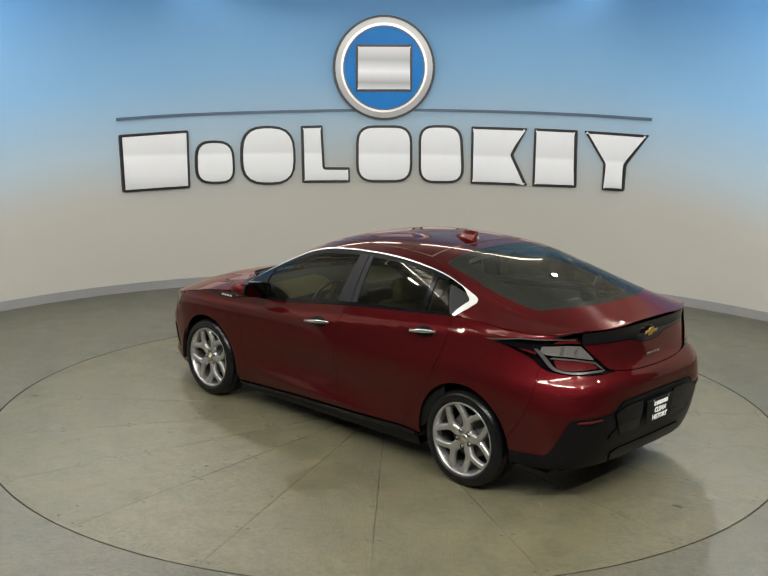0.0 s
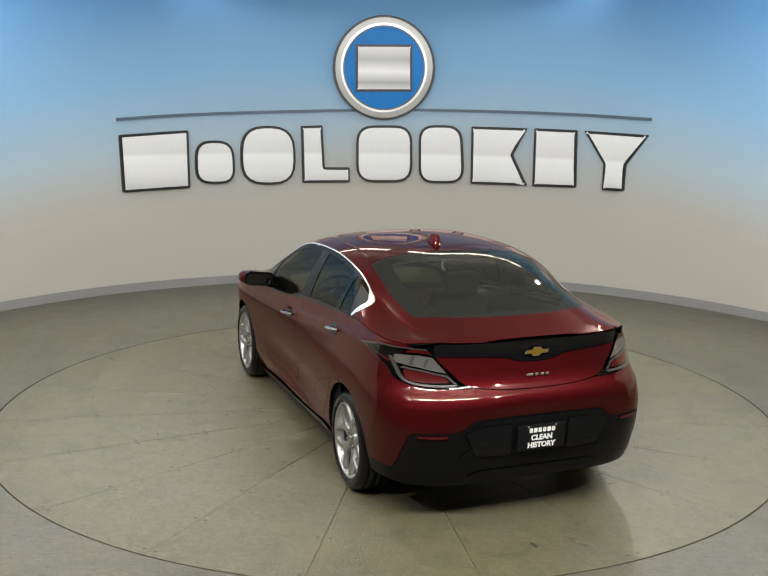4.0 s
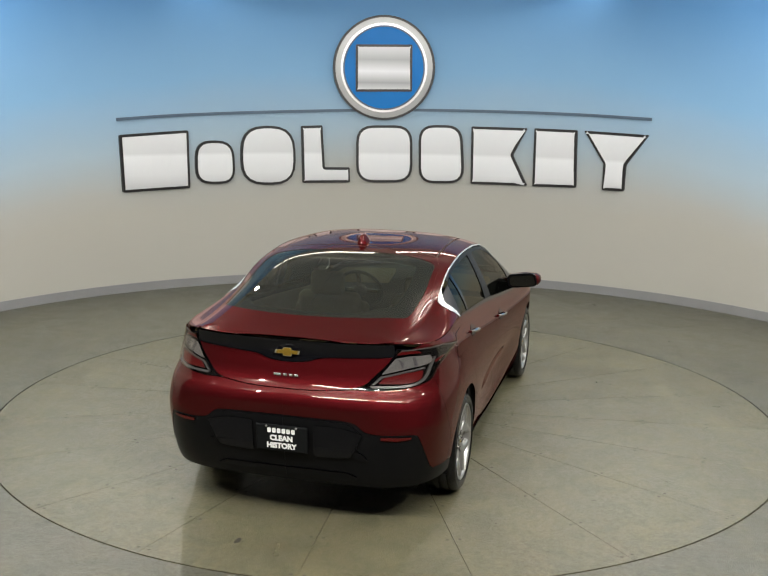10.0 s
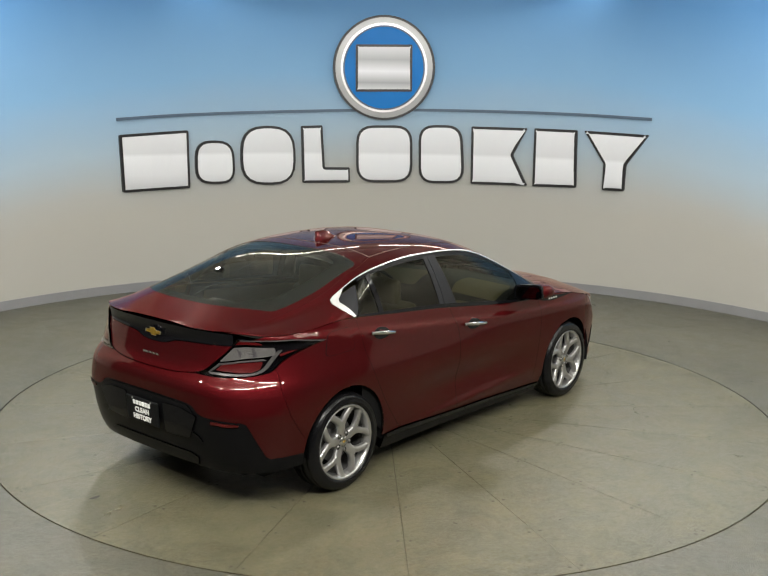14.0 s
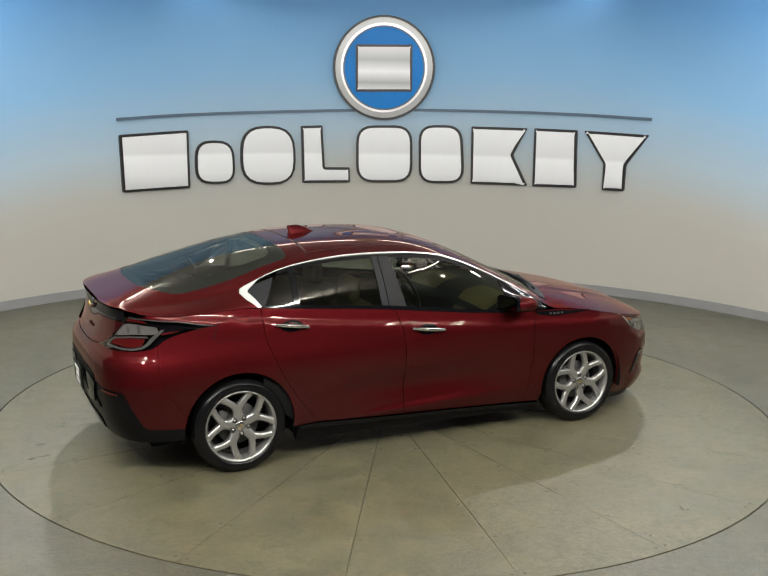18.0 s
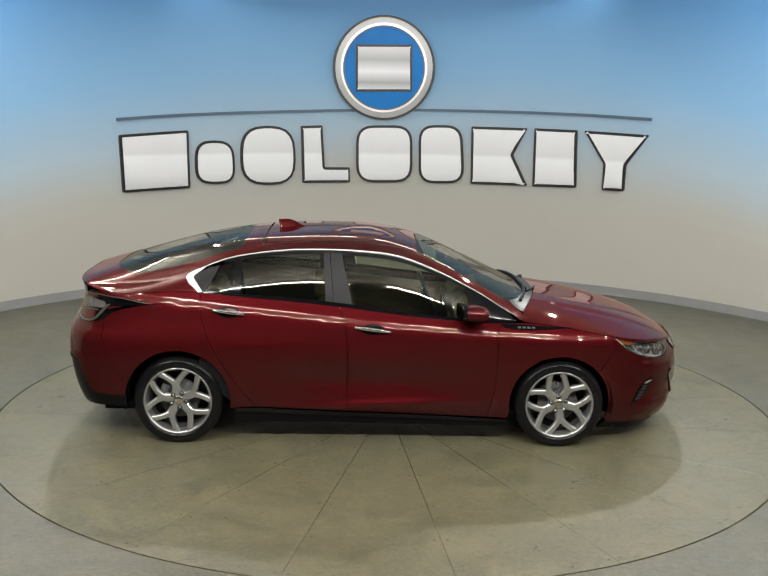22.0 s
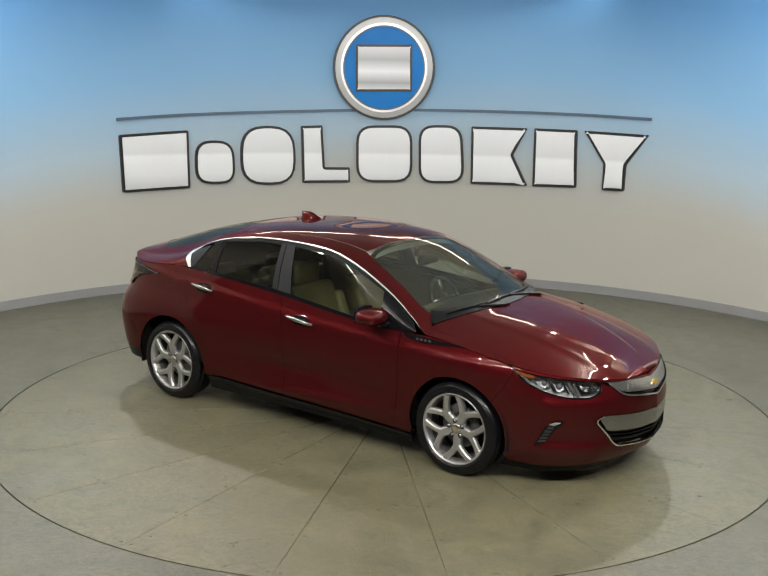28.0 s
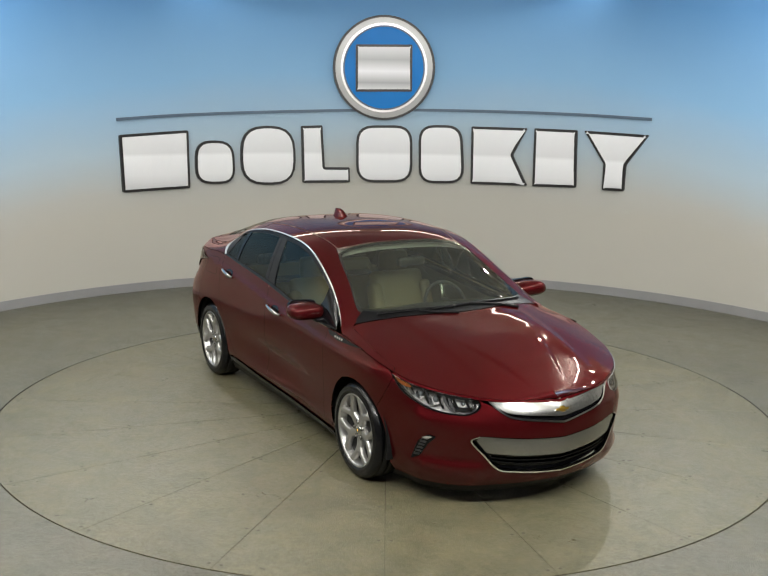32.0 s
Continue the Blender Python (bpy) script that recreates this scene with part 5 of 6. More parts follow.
# ---- mirrors ----
def mirror_cap(bm, lo, hi, sc=1.0):
    """Rounded shell of the door mirror between two heights."""
    n, q = 22, 9
    cx, cy, cz = 0.705, -0.945, 0.985
    rx, ry, rz = 0.105 * sc, 0.135 * sc, 0.060 * sc
    rings = []
    for i in range(q):
        w = lo + (hi - lo) * i / (q - 1)
        r = max(0.02, (1 - abs(w) ** 2.6)) ** (1 / 2.6)
        ring = []
        for k in range(n):
            a = 2 * math.pi * k / n
            c, s = math.cos(a), math.sin(a)
            X = abs(c) ** 0.65 * (1 if c > 0 else -1) * rx * r * (1.0 if c > 0 else 0.8)
            Y = abs(s) ** 0.6 * (1 if s > 0 else -1) * ry * r
            ring.append(bm.verts.new((cx + X - 0.25 * (Y if Y > 0 else Y) * 0.6, cy + Y, cz + w * rz + 0.06 * -Y)))
        rings.append(ring)
    for i in range(q - 1):
        for k in range(n):
            j = (k + 1) % n
            bm.faces.new((rings[i][k], rings[i][j], rings[i + 1][j], rings[i + 1][k]))
    bm.faces.new(rings[0][::-1])
    bm.faces.new(rings[-1])
    bmesh.ops.recalc_face_normals(bm, faces=bm.faces)


mirrors = both("door_mirror", lambda bm: mirror_cap(bm, -0.62, 1.0), RED, "body-coloured door mirror", fdoors)
both("mirror_base", lambda bm: mirror_cap(bm, -1.0, -0.62, 0.985), GLOSSBLACK, "gloss black mirror underside", mirrors)


def stalk(bm):
    slab(bm, 0.70, 0.80, -0.90, -0.80, 0.915, 0.945, 0.012, 2)


both("mirror_stalk", stalk, GLOSSBLACK, "gloss black mirror foot", mirrors)


def mirror_glass(bm):
    pts = rounded([(-1.11, 0.955), (-0.91, 0.945), (-0.905, 1.025), (-1.09, 1.04)], 0.03, 4)
    lo, hi = [bm.verts.new((0.616 - 0.15 * (y + 1.0), y + 0.06, z)) for y, z in pts], [bm.verts.new((0.631 - 0.15 * (y + 1.0), y + 0.06, z)) for y, z in pts]
    bm.faces.new(lo)
    for i in range(len(pts)):
        bm.faces.new((lo[i - 1], lo[i], hi[i], hi[i - 1]))
    bmesh.ops.recalc_face_normals(bm, faces=bm.faces)


def mirror_bezel(bm):
    pts = rounded([(-1.128, 0.948), (-0.885, 0.928), (-0.878, 1.040), (-1.105, 1.062)], 0.045, 5)
    rings = [[bm.verts.new((x0 + 0.005 - 0.15 * (y + 1.0), -0.94 + (y + 1.0) * k, 0.99 + (z - 0.99) * k)) for y, z in pts] for x0, k in ((0.645, 0.97), (0.618, 0.97), (0.614, 0.91), (0.624, 0.88))]
    for a, b in zip(rings, rings[1:]):
        for i in range(len(pts)):
            bm.faces.new((a[i - 1], a[i], b[i], b[i - 1]))
    bm.faces.new(rings[0])
    bm.faces.new(rings[-1])
    bmesh.ops.recalc_face_normals(bm, faces=bm.faces)


both("mirror_bezel", mirror_bezel, GLOSSBLACK, "gloss black mirror bezel", mirrors, smooth=False)
both("mirror_glass", mirror_glass, DARKMIRROR, "mirror glass", mirrors, smooth=False)

# ---- aerial fin, wipers ----
bm = bmesh.new()
rings = []
for k in range(12):
    t = k / 11
    x = -0.50 - 0.20 * t
    h = 0.004 + 0.060 * math.sin(math.pi / 2 * min(1, t / 0.72)) ** 1.4
    w = 0.042 * math.sin(math.pi * min(1, 0.08 + 0.62 * t)) ** 0.8
    zb = crown(x) - 0.004
    rings.append([bm.verts.new(q) for q in ((x, -w, zb), (x, -w * 0.62, zb + h * 0.45), (x - 0.01 * t, -w * 0.30, zb + h * 0.93), (x - 0.01 * t, 0, zb + h), (x - 0.01 * t, w * 0.30, zb + h * 0.93), (x, w * 0.62, zb + h * 0.45), (x, w, zb))])
for k in range(11):
    for i in range(6):
        bm.faces.new((rings[k][i], rings[k + 1][i], rings[k + 1][i + 1], rings[k][i + 1]))
bm.faces.new(rings[-1])
bmesh.ops.recalc_face_normals(bm, faces=bm.faces)
part("aerial_fin", bm, RED, car, "body-coloured roof aerial fin")


def wiper(points, name):
    bm = bmesh.new()
    prev = None
    P = [Vector(shell(x, v)) * 1.0 + Vector((0.002, 0, 0.008)) for x, v in curve_points(points, 8)]
    for i, p0 in enumerate(P):
        d = (P[min(i + 1, len(P) - 1)] - P[max(i - 1, 0)]).normalized()
        s = d.cross(Vector((0, 0, 1))).normalized() * 0.011
        u = Vector((0, 0, 0.011))
        ring = [bm.verts.new(p0 + q) for q in (s, u, -s, -u)]
        if prev:
            for k in range(4):
                bm.faces.new((prev[k], prev[(k + 1) % 4], ring[(k + 1) % 4], ring[k]))
        else:
            bm.faces.new(ring)
        prev = ring
    bm.faces.new(prev)
    bmesh.ops.recalc_face_normals(bm, faces=bm.faces)
    part(name, bm, BLACK, car, "black " + name.replace("_", " "))


wiper([(1.17, 1.75), (1.155, 2.0), (1.13, 2.4), (1.05, 2.72)], "wiper_blade")
wiper([(1.235, 2.55), (1.19, 2.4), (1.15, 2.15)], "wiper_arm")
wiper([(1.08, 1.32), (1.13, 1.55), (1.16, 1.80), (1.165, 1.98)], "wiper_blade")
wiper([(1.26, 1.95), (1.22, 1.8), (1.16, 1.65)], "wiper_arm")


# ---- wheels ----
def make_wheel():
    """A wheel about its own y axis, outer face towards -y."""
    R1, R0, W = 0.312, 0.2165, 0.107
    rot = Matrix.Rotation(radians(90), 4, "X")  # z of the lathe becomes -y
    bm = bmesh.new()
    spin(bm, [(0.215, -W), (0.230, -W + 0.004), (0.236, -W + 0.012), (0.222, -W + 0.03), (0.213, 0.0), (0.215, 0.04), (0.224, 0.075), (0.239, 0.094), (0.2425, 0.102), (0.2375, 0.1050), (0.2285, 0.098), (0.224, 0.085), (0.210, 0.04), (0.208, -0.03), (0.213, -W)], 60, m=rot)
    bmesh.ops.recalc_face_normals(bm, faces=bm.faces)
    rim = part("wheel", bm, ALLOY, None, "silver alloy wheel with five forked spokes")
    bm = bmesh.new()
    spin(bm, [(0.236, -0.092), (0.243, -0.103), (0.262, -0.110), (0.285, -0.106), (0.305, -0.094), (0.3125, -0.080), (0.3165, -0.062), (0.309, -0.056), (0.309, -0.048), (0.3175, -0.045), (0.3185, -0.004), (0.310, 0.0), (0.3185, 0.004), (0.3175, 0.045), (0.309, 0.048), (0.309, 0.056), (0.3165, 0.062), (0.3125, 0.080), (0.305, 0.094), (0.292, 0.1035), (0.289, 0.1065), (0.283, 0.1065), (0.266, 0.110), (0.262, 0.1115), (0.257, 0.1115), (0.245, 0.105), (0.240, 0.096)], 64, m=rot)
    bmesh.ops.recalc_face_normals(bm, faces=bm.faces)
    part("tyre", bm, TYRE, rim, "black road tyre")
    # dark sleeve added inside the alloy rim, darkening the gaps between spokes
    bm = bmesh.new()
    spin(bm, [(0.2065, -0.09), (0.2045, 0.0), (0.2055, 0.045), (0.209, 0.052)], 48, m=rot)
    bmesh.ops.reverse_faces(bm, faces=bm.faces)
    part("barrel", bm, BARREL, rim, "dark grey wheel barrel")
    for k in range(5):
        bm = bmesh.new()

        def strut(pts, widths, z0s, thick=0.030):
            rings = []
            for i, (a, b) in enumerate(pts):
                pa, pb = pts[max(i - 1, 0)], pts[min(i + 1, len(pts) - 1)]
                d = np.array((pb[0] - pa[0], pb[1] - pa[1]))
                d = d / np.linalg.norm(d)
                nrm = np.array((-d[1], d[0]))
                w, z = widths[i], z0s[i]
                ring = []
                for f, dz in ((-1.0, -thick), (-0.95, -0.012), (-0.80, -0.004), (-0.5, 0.0), (0.5, 0.0), (0.80, -0.004), (0.95, -0.012), (1.0, -thick)):
                    ring.append(bm.verts.new((a + nrm[0] * w * f, b + nrm[1] * w * f, z + dz)))
                rings.append(ring)
            for i in range(len(rings) - 1):
                for j in range(8):
                    bm.faces.new((rings[i][j], rings[i + 1][j], rings[i + 1][(j + 1) % 8], rings[i][(j + 1) % 8]))
            bm.faces.new(rings[0][::-1])
            bm.faces.new(rings[-1])

        strut([(0.02, 0), (0.06, 0), (0.10, 0), (0.143, 0)], [0.040, 0.035, 0.032, 0.036], [0.072, 0.078, 0.084, 0.088])
        for s in (-1, 1):
            strut([(0.120, s * 0.010), (0.150, s * 0.031), (0.180, s * 0.063), (0.208, s * 0.098)], [0.0235, 0.0215, 0.021, 0.025], [0.0855, 0.0895, 0.093, 0.0955])
        bmesh.ops.recalc_face_normals(bm, faces=bm.faces)
        bmesh.ops.transform(bm, matrix=rot @ Matrix.Rotation(radians(90 + 72 * k), 4, "Z"), verts=bm.verts)
        part("spoke", bm, ALLOY, rim).data.set_sharp_from_angle(angle=0.9)
        bm = bmesh.new()
        a = radians(90 + 36 + 72 * k)
        spin(bm, [(0, 0.083), (0.008, 0.083), (0.0105, 0.078), (0.011, 0.055)], 8, m=rot @ Matrix.Translation((0.055 * math.cos(a), 0.055 * math.sin(a), 0)))
        part("wheel_nut", bm, STEEL, rim)
        bm = bmesh.new()
        spin(bm, [(0.0165, 0.0805), (0.0125, 0.0765)], 10, m=rot @ Matrix.Translation((0.055 * math.cos(a), 0.055 * math.sin(a), 0)))
        part("nut_well", bm, DARK, rim)
    bm = bmesh.new()
    spin(bm, [(0.0, 0.0), (0.070, 0.0), (0.072, 0.058), (0.066, 0.069), (0.045, 0.074), (0.0, 0.076)], 40, m=rot)
    part("hub", bm, ALLOY, rim)
    bm = bmesh.new()
    spin(bm, [(0.033, 0.074), (0.032, 0.080), (0.026, 0.083), (0.0, 0.084)], 28, m=rot)
    part("hub_cap", bm, SATIN, rim, "silver hub cap")
    bm = bmesh.new()
    slab(bm, -0.013, 0.013, -0.004, 0.004, 0.083, 0.0855, 0.0015, 1)
    slab(bm, -0.005, 0.005, -0.007, 0.007, 0.083, 0.085, 0.0015, 1)
    bmesh.ops.transform(bm, matrix=rot, verts=bm.verts)
    part("cap_badge", bm, GOLD, rim, "gold cap badge", smooth=False)
    bm = bmesh.new()
    spin(bm, [(0.06, 0.010), (0.14, 0.010), (0.145, 0.002), (0.14, -0.01), (0.06, -0.01)], 48, m=rot)
    part("brake_disc", bm, CALIPER, rim, "grey steel brake disc")
    bm = bmesh.new()
    slab(bm, 0.085, 0.150, -0.06, 0.06, -0.03, 0.028, 0.012, 2, m=rot @ Matrix.Rotation(radians(150), 4, "Z"))
    part("brake_caliper", bm, CALIPER, rim, "grey brake caliper")
    bm = bmesh.new()
    spin(bm, [(0.212, -0.04), (0.0, -0.04)], 32, m=rot)
    part("dust_shield", bm, DARK, rim)
    return rim


wheel = make_wheel()
wheel.parent = car
TRACK = 0.782
wheel.matrix_basis = pose(AXLE, -TRACK, HUB_Z, 0, 29, 0)
for x, sd, turn in ((-AXLE, -1, -8), (AXLE, 1, 21), (-AXLE, 1, 11)):
    m = pose(x, sd * TRACK, HUB_Z, 0, turn, 0) if sd < 0 else pose(x, sd * TRACK, HUB_Z, 0, turn, 180)
    w = copy_thing(wheel, m)

# ---- cabin ----


def seat(bm, x, y, w, back_lean=18, depth=0.52, base=0.36, tall=0.60):
    slab(bm, x - depth * 0.5, x + depth * 0.5, y - w / 2, y + w / 2, base - 0.08, base + 0.10, 0.05, 3)
    for s in (-1, 1):
        slab(bm, x - depth * 0.45, x + depth * 0.5, y + s * w / 2 - 0.05, y + s * w / 2 + 0.05, base - 0.04, base + 0.15, 0.04, 3)
    m = Matrix.Translation((x - depth * 0.42, y, base + 0.08)) @ Matrix.Rotation(radians(-back_lean), 4, "Y")
    slab(bm, -0.06, 0.06, -w / 2 + 0.02, w / 2 - 0.02, 0, tall, 0.05, 3, m=m)
    for s in (-1, 1):
        slab(bm, -0.05, 0.10, s * (w / 2 - 0.03) - 0.05, s * (w / 2 - 0.03) + 0.05, 0.05, tall * 0.82, 0.04, 3, m=m)


def head_rest(bm, x, y, z):
    slab(bm, x - 0.045, x + 0.045, y - 0.13, y + 0.13, z - 0.09, z + 0.09, 0.04, 3)
    for s in (-1, 1):
        slab(bm, x - 0.006, x + 0.006, y + s * 0.06 - 0.006, y + s * 0.06 + 0.006, z - 0.16, z - 0.08)


for sx, sy, w, tall in ((0.10, -0.36, 0.52, 0.60), (0.10, 0.36, 0.52, 0.60), (-0.82, -0.34, 0.58, 0.52), (-0.82, 0.34, 0.58, 0.52)):
    bm = bmesh.new()
    seat(bm, sx, sy, w, 22 if sx > 0 else 26, tall=tall, base=0.36 if sx > 0 else 0.40)
    st_ob = part("seat", bm, LEATHER, car, "tan leather seat")
    bm = bmesh.new()
    lean = 22 if sx > 0 else 26
    hx = sx - 0.22 - math.sin(radians(lean)) * (tall + 0.06)
    hz = (0.44 if sx > 0 else 0.48) + math.cos(radians(lean)) * (tall + 0.06)
    head_rest(bm, hx, sy, hz + (0.02 if sx > 0 else -0.05))
    part("head_rest", bm, LEATHER if sx > 0 else DASH, st_ob, "padded head rest")
bm = bmesh.new()
rings = []
for x, z, zl in ((1.12, 0.98, 0.6), (1.0, 0.985, 0.6), (0.85, 0.985, 0.58), (0.70, 0.955, 0.56), (0.62, 0.90, 0.55), (0.60, 0.80, 0.54), (0.66, 0.62, 0.5)):
    rings.append([bm.verts.new((x, y, z - 0.03 * abs(y) / 0.7)) for y in np.linspace(-0.72, 0.72, 9)])
for a, b in zip(rings, rings[1:]):
    for k in range(8):
        bm.faces.new((a[k], b[k], b[k + 1], a[k + 1]))
bmesh.ops.recalc_face_normals(bm, faces=bm.faces)
part("dashboard", bm, DASH, car, "black moulded dashboard")
for y0, y1 in ((-0.66, -0.20), (0.14, 0.64)):
    bm = bmesh.new()
    rows = [[bm.verts.new((x, y, z + 0.007 - 0.03 * abs(y) / 0.7)) for y in np.linspace(y0 + k, y1 - k, 7)] for x, z, k in ((0.618, 0.90, 0.02), (0.70, 0.957, 0.0), (0.78, 0.974, 0.0), (0.85, 0.986, 0.03))]
    for a, b in zip(rows, rows[1:]):
        for k in range(6):
            bm.faces.new((a[k], b[k], b[k + 1], a[k + 1]))
    bmesh.ops.recalc_face_normals(bm, faces=bm.faces)
    part("dash_pad", bm, LEATHER, car, "tan stitched dashboard pad")
bm = bmesh.new()
slab(bm, 0.585, 0.61, -0.68, -0.20, 0.70, 0.84, 0.02, 2)
part("dash_panel", bm, LEATHER, car, "tan dashboard panel")
bm = bmesh.new()
slab(bm, 0.585, 0.61, 0.55, 0.70, 0.70, 0.84, 0.02, 2)
part("dash_panel", bm, LEATHER, car, "tan dashboard panel")
bm = bmesh.new()
slab(bm, -0.5, 0.75, -0.11, 0.11, 0.3, 0.62, 0.04, 2)
part("centre_console", bm, DASH, car, "black centre console")
bm = bmesh.new()
m = Matrix.Translation((0.46, 0.36, 0.86)) @ Matrix.Rotation(radians(66), 4, "Y")
ringv = []
for k in range(36):
    a = 2 * math.pi * k / 36
    ringv.append([bm.verts.new(m @ Vector(((0.18 + 0.014 * math.cos(b)) * math.cos(a), (0.18 + 0.014 * math.cos(b)) * math.sin(a), 0.014 * math.sin(b)))) for b in np.linspace(0, 2 * math.pi, 8, endpoint=False)])
for k in range(36):
    for i in range(8):
        bm.faces.new((ringv[k][i], ringv[(k + 1) % 36][i], ringv[(k + 1) % 36][(i + 1) % 8], ringv[k][(i + 1) % 8]))
wheel_ob = part("steering_wheel", bm, DASH, car, "black steering wheel")
for a in (0, 90, 180):
    bm = bmesh.new()
    slab(bm, 0.03, 0.18, -0.018, 0.018, -0.012, 0.006, 0.004, 1, m=m @ Matrix.Rotation(radians(a + 90), 4, "Z"))
    part("wheel_spoke", bm, SATIN, wheel_ob, "silver trim spoke")
bm = bmesh.new()
spin(bm, [(0, 0.02), (0.05, 0.016), (0.06, 0.0), (0.05, -0.03), (0, -0.05)], 20, m=m)
part("horn_pad", bm, DASH, wheel_ob)
pair("door_card", skirt, [(-1.05, 0.6), (-0.8, 0.35), (0.8, 0.35), (0.86, 0.6)] + along(lambda x: belt_z(x) - 0.03, 0.8, -1.1), LEATHER, "tan door lining", lift=-0.07, depth=0)
whole("headliner", shell, [(0.40, 2.0), (0.40, 1.12), (-0.3, 1.12), (-1.0, 1.14), (-1.0, 2.0)], CLOTH, "pale grey cloth headliner", lift=-0.035, depth=0, dv=0.1)
bm = bmesh.new()
slab(bm, 0.50, 0.56, -0.11, 0.11, 1.20, 1.27, 0.02, 2)
part("rear_view_mirror", bm, DASH, car, "black rear-view mirror")
bm = bmesh.new()
slab(bm, -1.85, -1.05, -0.55, 0.55, 0.82, 0.86, 0.02, 1)
part("parcel_cover", bm, DASH, car, "black load cover")
bm = bmesh.new()
slab(bm, -1.9, 1.0, -0.72, 0.72, 0.20, 0.25)
part("cabin_floor", bm, DARK, car)


# ---- overlaid logo, added as a sign on the wall: plain shapes in its colours ----
def sign_sheet(outline, lift, depth):
    return drape(lambda u, v: wall_surface(u * 10, v), [(a / 10, b) for a, b in outline], 0.25, 0.4, lift=abs(lift), depth=abs(depth))


def deg_inset(outline, d):
    """Insets an outline of degrees and heights by d metres."""
    k = math.pi * WALL_R / 180
    return [(a / k, b) for a, b in inset([(a * k, b) for a, b in outline], d)]


def deg_round(outline, r, n=5):
    k = math.pi * WALL_R / 180
    return [(a / k, b) for a, b in rounded([(a * k, b) for a, b in outline], r, n)]


def tile(name, corners, radius):
    """A white block with a dark edge, standing off the wall."""
    base = deg_round(corners, radius)
    v, f, n = sign_sheet(base, -0.035, -0.033)
    ob = mesh_object(name, v, f, SIGNBLACK, None, "", normals=None)
    v, f, n = sign_sheet(deg_inset(base, 0.032), -0.047, -0.012)
    mesh_object("face", v, f, SIGNWHITE, ob, "white face with printed sheen bands")
    return tagged(ob, "plain white block with black edge, added for the overlaid logo", "sign", group="row of sign blocks")


TILES = [([(-36.7, 1.88), (-27.4, 1.925), (-27.3, 1.225), (-36.45, 1.205)], 0.03), ([(-26.5, 1.80), (-21.3, 1.795), (-21.05, 1.262), (-26.6, 1.272)], 0.20), ([(-20.3, 1.975), (-12.9, 1.975), (-12.7, 1.24), (-20.4, 1.248)], 0.30),
         ([(-12.05, 1.975), (-9.1, 1.985), (-8.75, 1.46), (-5.3, 1.46), (-5.25, 1.27), (-11.85, 1.263)], 0.02), ([(-4.45, 1.988), (3.28, 1.998), (3.43, 1.28), (-4.38, 1.27)], 0.22), ([(4.15, 2.005), (10.1, 2.01), (10.65, 1.285), (4.3, 1.27)], 0.20),
         ([(11.4, 2.0), (19.05, 1.995), (17.2, 1.66), (19.3, 1.286), (11.5, 1.281)], 0.02), ([(20.0, 1.997), (25.8, 1.99), (26.0, 1.294), (20.05, 1.283)], 0.02), ([(26.75, 1.987), (35.4, 1.965), (32.6, 1.60), (32.5, 1.29), (29.55, 1.284), (29.6, 1.60)], 0.02)]
for corners, radius in TILES:
    tile("sign_block", corners, radius)


def disc(cx, cz, r, lift, depth):
    k = math.pi * WALL_R / 180
    return sign_sheet([(cx + r * math.cos(a) / k, cz + r * math.sin(a)) for a in np.linspace(0, 2 * math.pi, 64, endpoint=False)], -lift, -depth)


def emblem_part(name, data, mat, parent=None, label=""):
    v, f, n = data
    return mesh_object(name, v, f, mat, parent, label)


CX, CZ = -0.74, 2.700
em = emblem_part("round_sign", disc(CX, CZ, 0.640, 0.06, 0.058), SIGNBLACK)
tagged(em, "round blue sign with silver ring, added for the overlaid logo", "sign")
emblem_part("outer_ring", disc(CX, CZ, 0.612, 0.068, 0.008), SIGNGREY, em, "grey metal ring")
emblem_part("bright_ring", disc(CX, CZ, 0.545, 0.076, 0.008), SIGNSILVER, em, "bright silver ring")
emblem_part("navy_edge", disc(CX, CZ, 0.518, 0.082, 0.006), SIGNNAVY, em)
emblem_part("blue_face", disc(CX, CZ, 0.497, 0.088, 0.006), SIGNBLUE, em, "bright blue face")
mblock = deg_round([(-4.65, 2.98), (3.1, 2.988), (3.15, 2.415), (-4.62, 2.405)], 0.02)
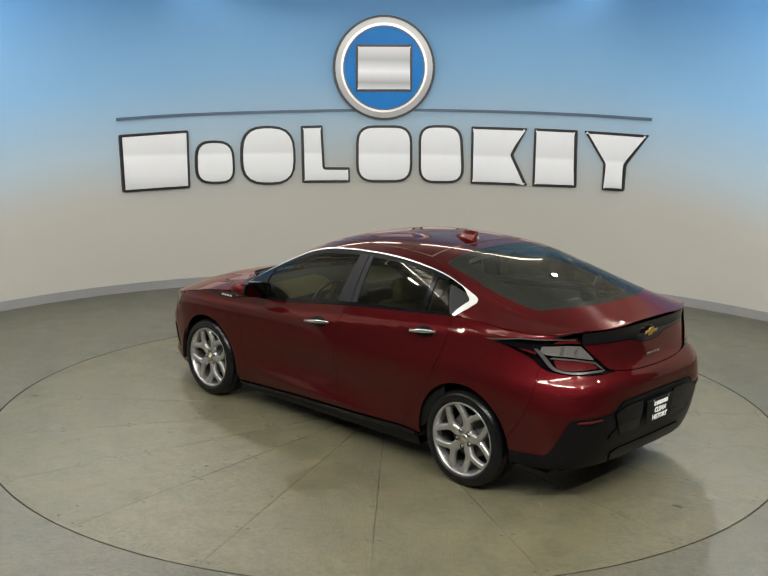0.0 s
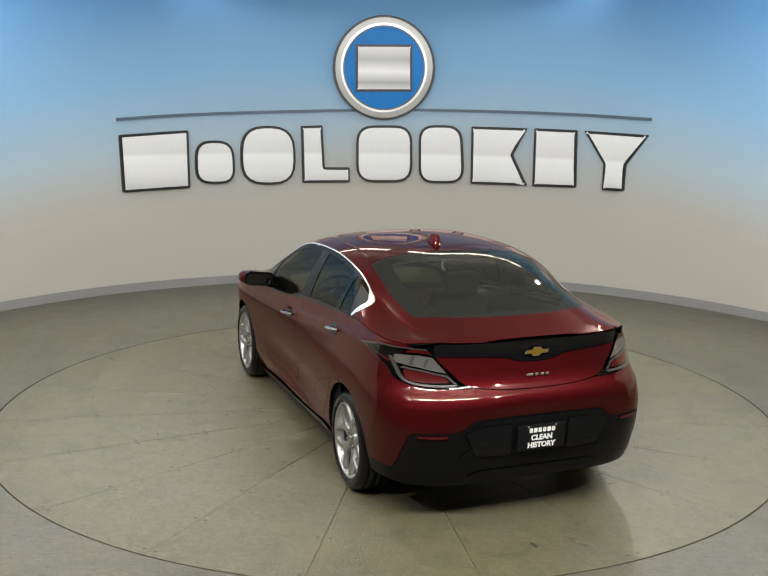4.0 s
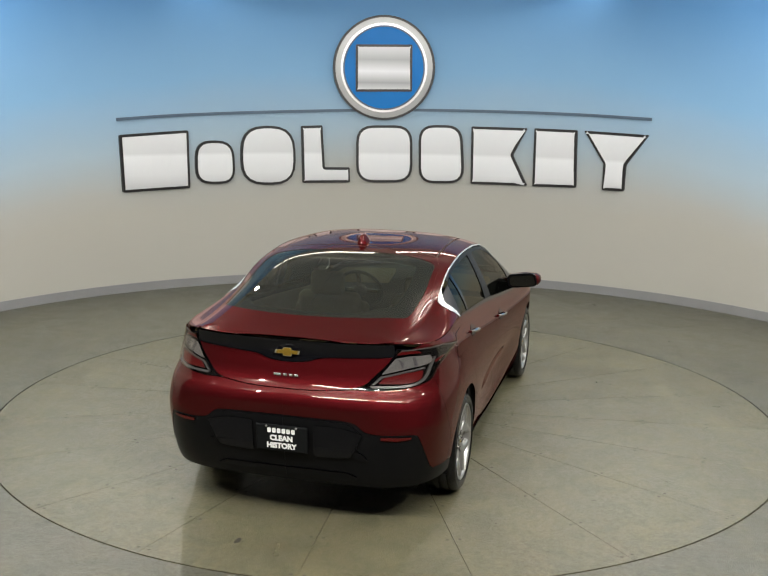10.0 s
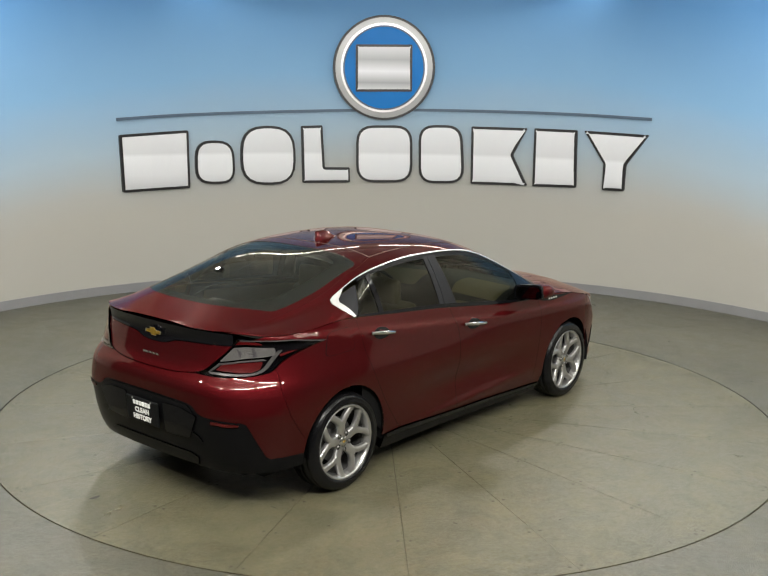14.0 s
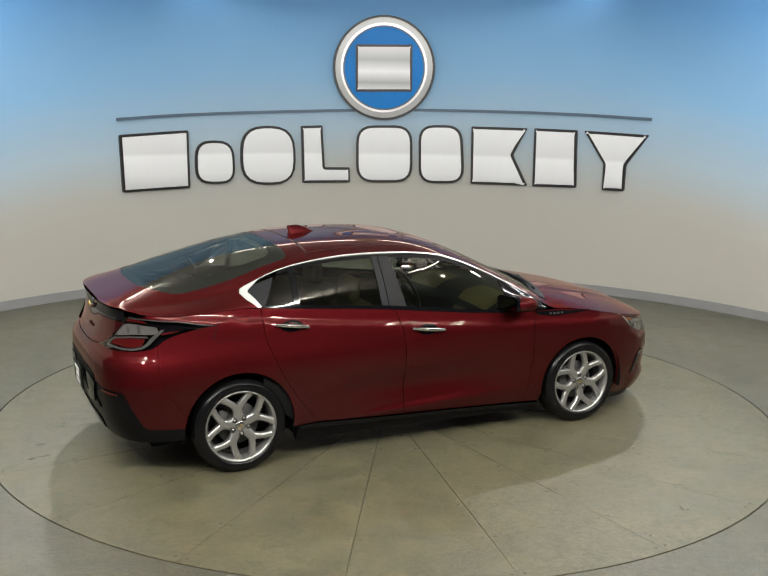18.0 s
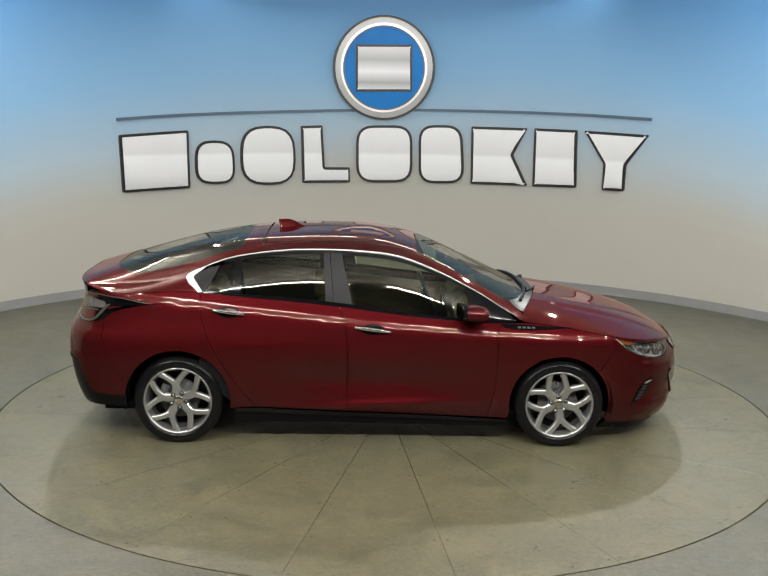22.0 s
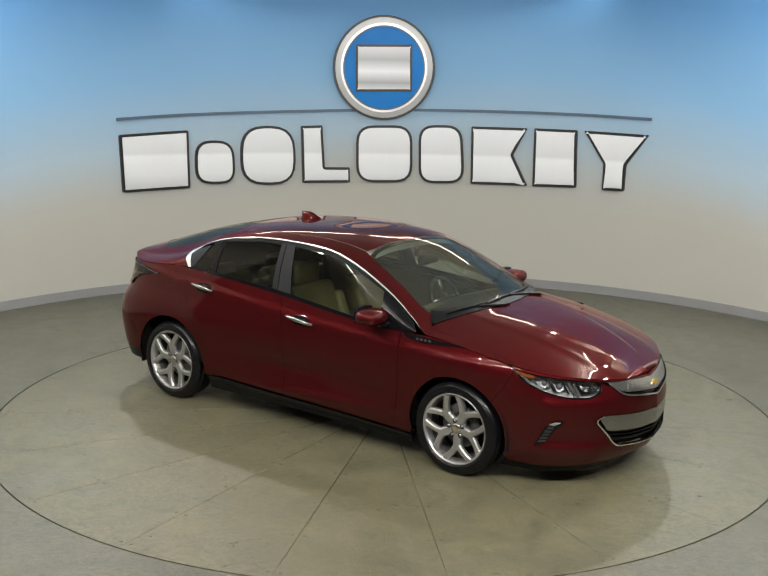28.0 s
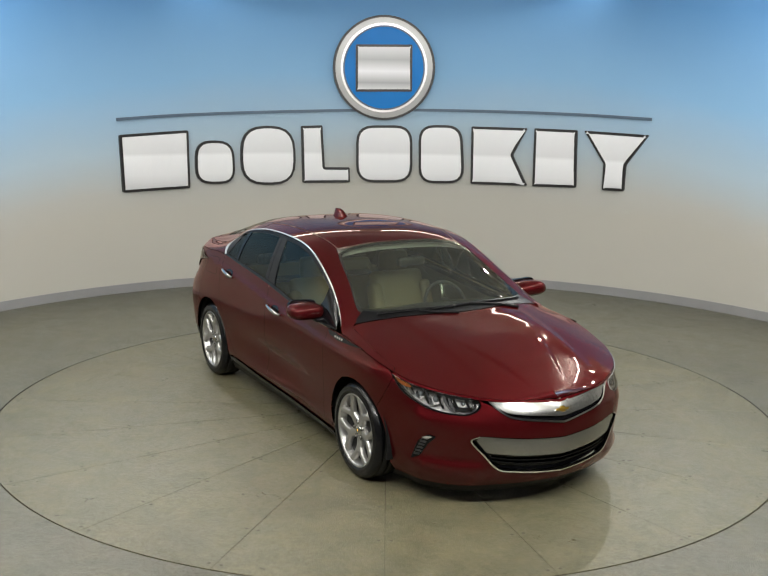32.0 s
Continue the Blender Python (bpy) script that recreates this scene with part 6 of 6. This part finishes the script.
emblem_part("block_edge", sign_sheet(mblock, -0.10, -0.012), SIGNBLACK, em)
emblem_part("block_face", sign_sheet(deg_inset(mblock, 0.03), -0.108, -0.008), SIGNBLOCK, em, "plain silver block with printed sheen bands")
line_top = [(-36.9, 2.075), (-29.5, 2.116), (-19.6, 2.152), (-6.3, 2.188), (4.4, 2.206), (17.1, 2.204), (27.0, 2.190), (35.6, 2.164)]
rail = curve_points(line_top, 5) + [(a, b - 0.034) for a, b in curve_points(line_top, 5)[::-1]]
rl = emblem_part("sign_rail", sign_sheet(rail, -0.02, -0.018), SIGNNAVY)
tagged(rl, "thin dark blue curved bar, added for the overlaid logo", "sign")

# ---- stains on the table ----
bm = bmesh.new()
pts = [(0.035 * math.cos(a) * (1 + 0.25 * math.sin(3 * a)), 0.02 * math.sin(a) * (1 + 0.3 * math.cos(2 * a))) for a in np.linspace(0, 2 * math.pi, 20, endpoint=False)]
bm.faces.new([bm.verts.new((a - 2.491 - 0.138, b + 0.164 - 0.034, 0.0012)) for a, b in pts])
part("oil_spot", bm, OIL, turntable, "small dark oil spot", smooth=False)
rng = random.Random(11)
for k in range(30):
    r, a = 3.0 * math.sqrt(rng.uniform(0.12, 0.98)), rng.uniform(0, 2 * math.pi)
    ln, wd, ro = rng.uniform(0.008, 0.03), rng.uniform(0.003, 0.009), rng.uniform(0, 3.14)
    if r + ln > 2.97:
        continue
    bm = bmesh.new()
    P = [(ln * math.cos(q), wd * math.sin(q) * (1 + 0.4 * math.sin(2 * q))) for q in np.linspace(0, 2 * math.pi, 9, endpoint=False)]
    bm.faces.new([bm.verts.new((p, q, 0)) for p, q in P])
    o = part("scuff", bm, RUBBERSEAL, turntable, smooth=False)
    o.matrix_basis = pose(r * math.cos(a), r * math.sin(a), 0.001, 0, 0, math.degrees(ro))


def table_pose(t):
    return pose(0, 0, 0, 0, 0, 135.76 - 6.140 * t)


def motions():
    times = [k for k in range(33)]
    walk(turntable, [(t, table_pose(t)) for t in times])
    walk(car, [(t, table_pose(t) @ pose(-0.138, -0.034, 0.0)) for t in times])


motions()
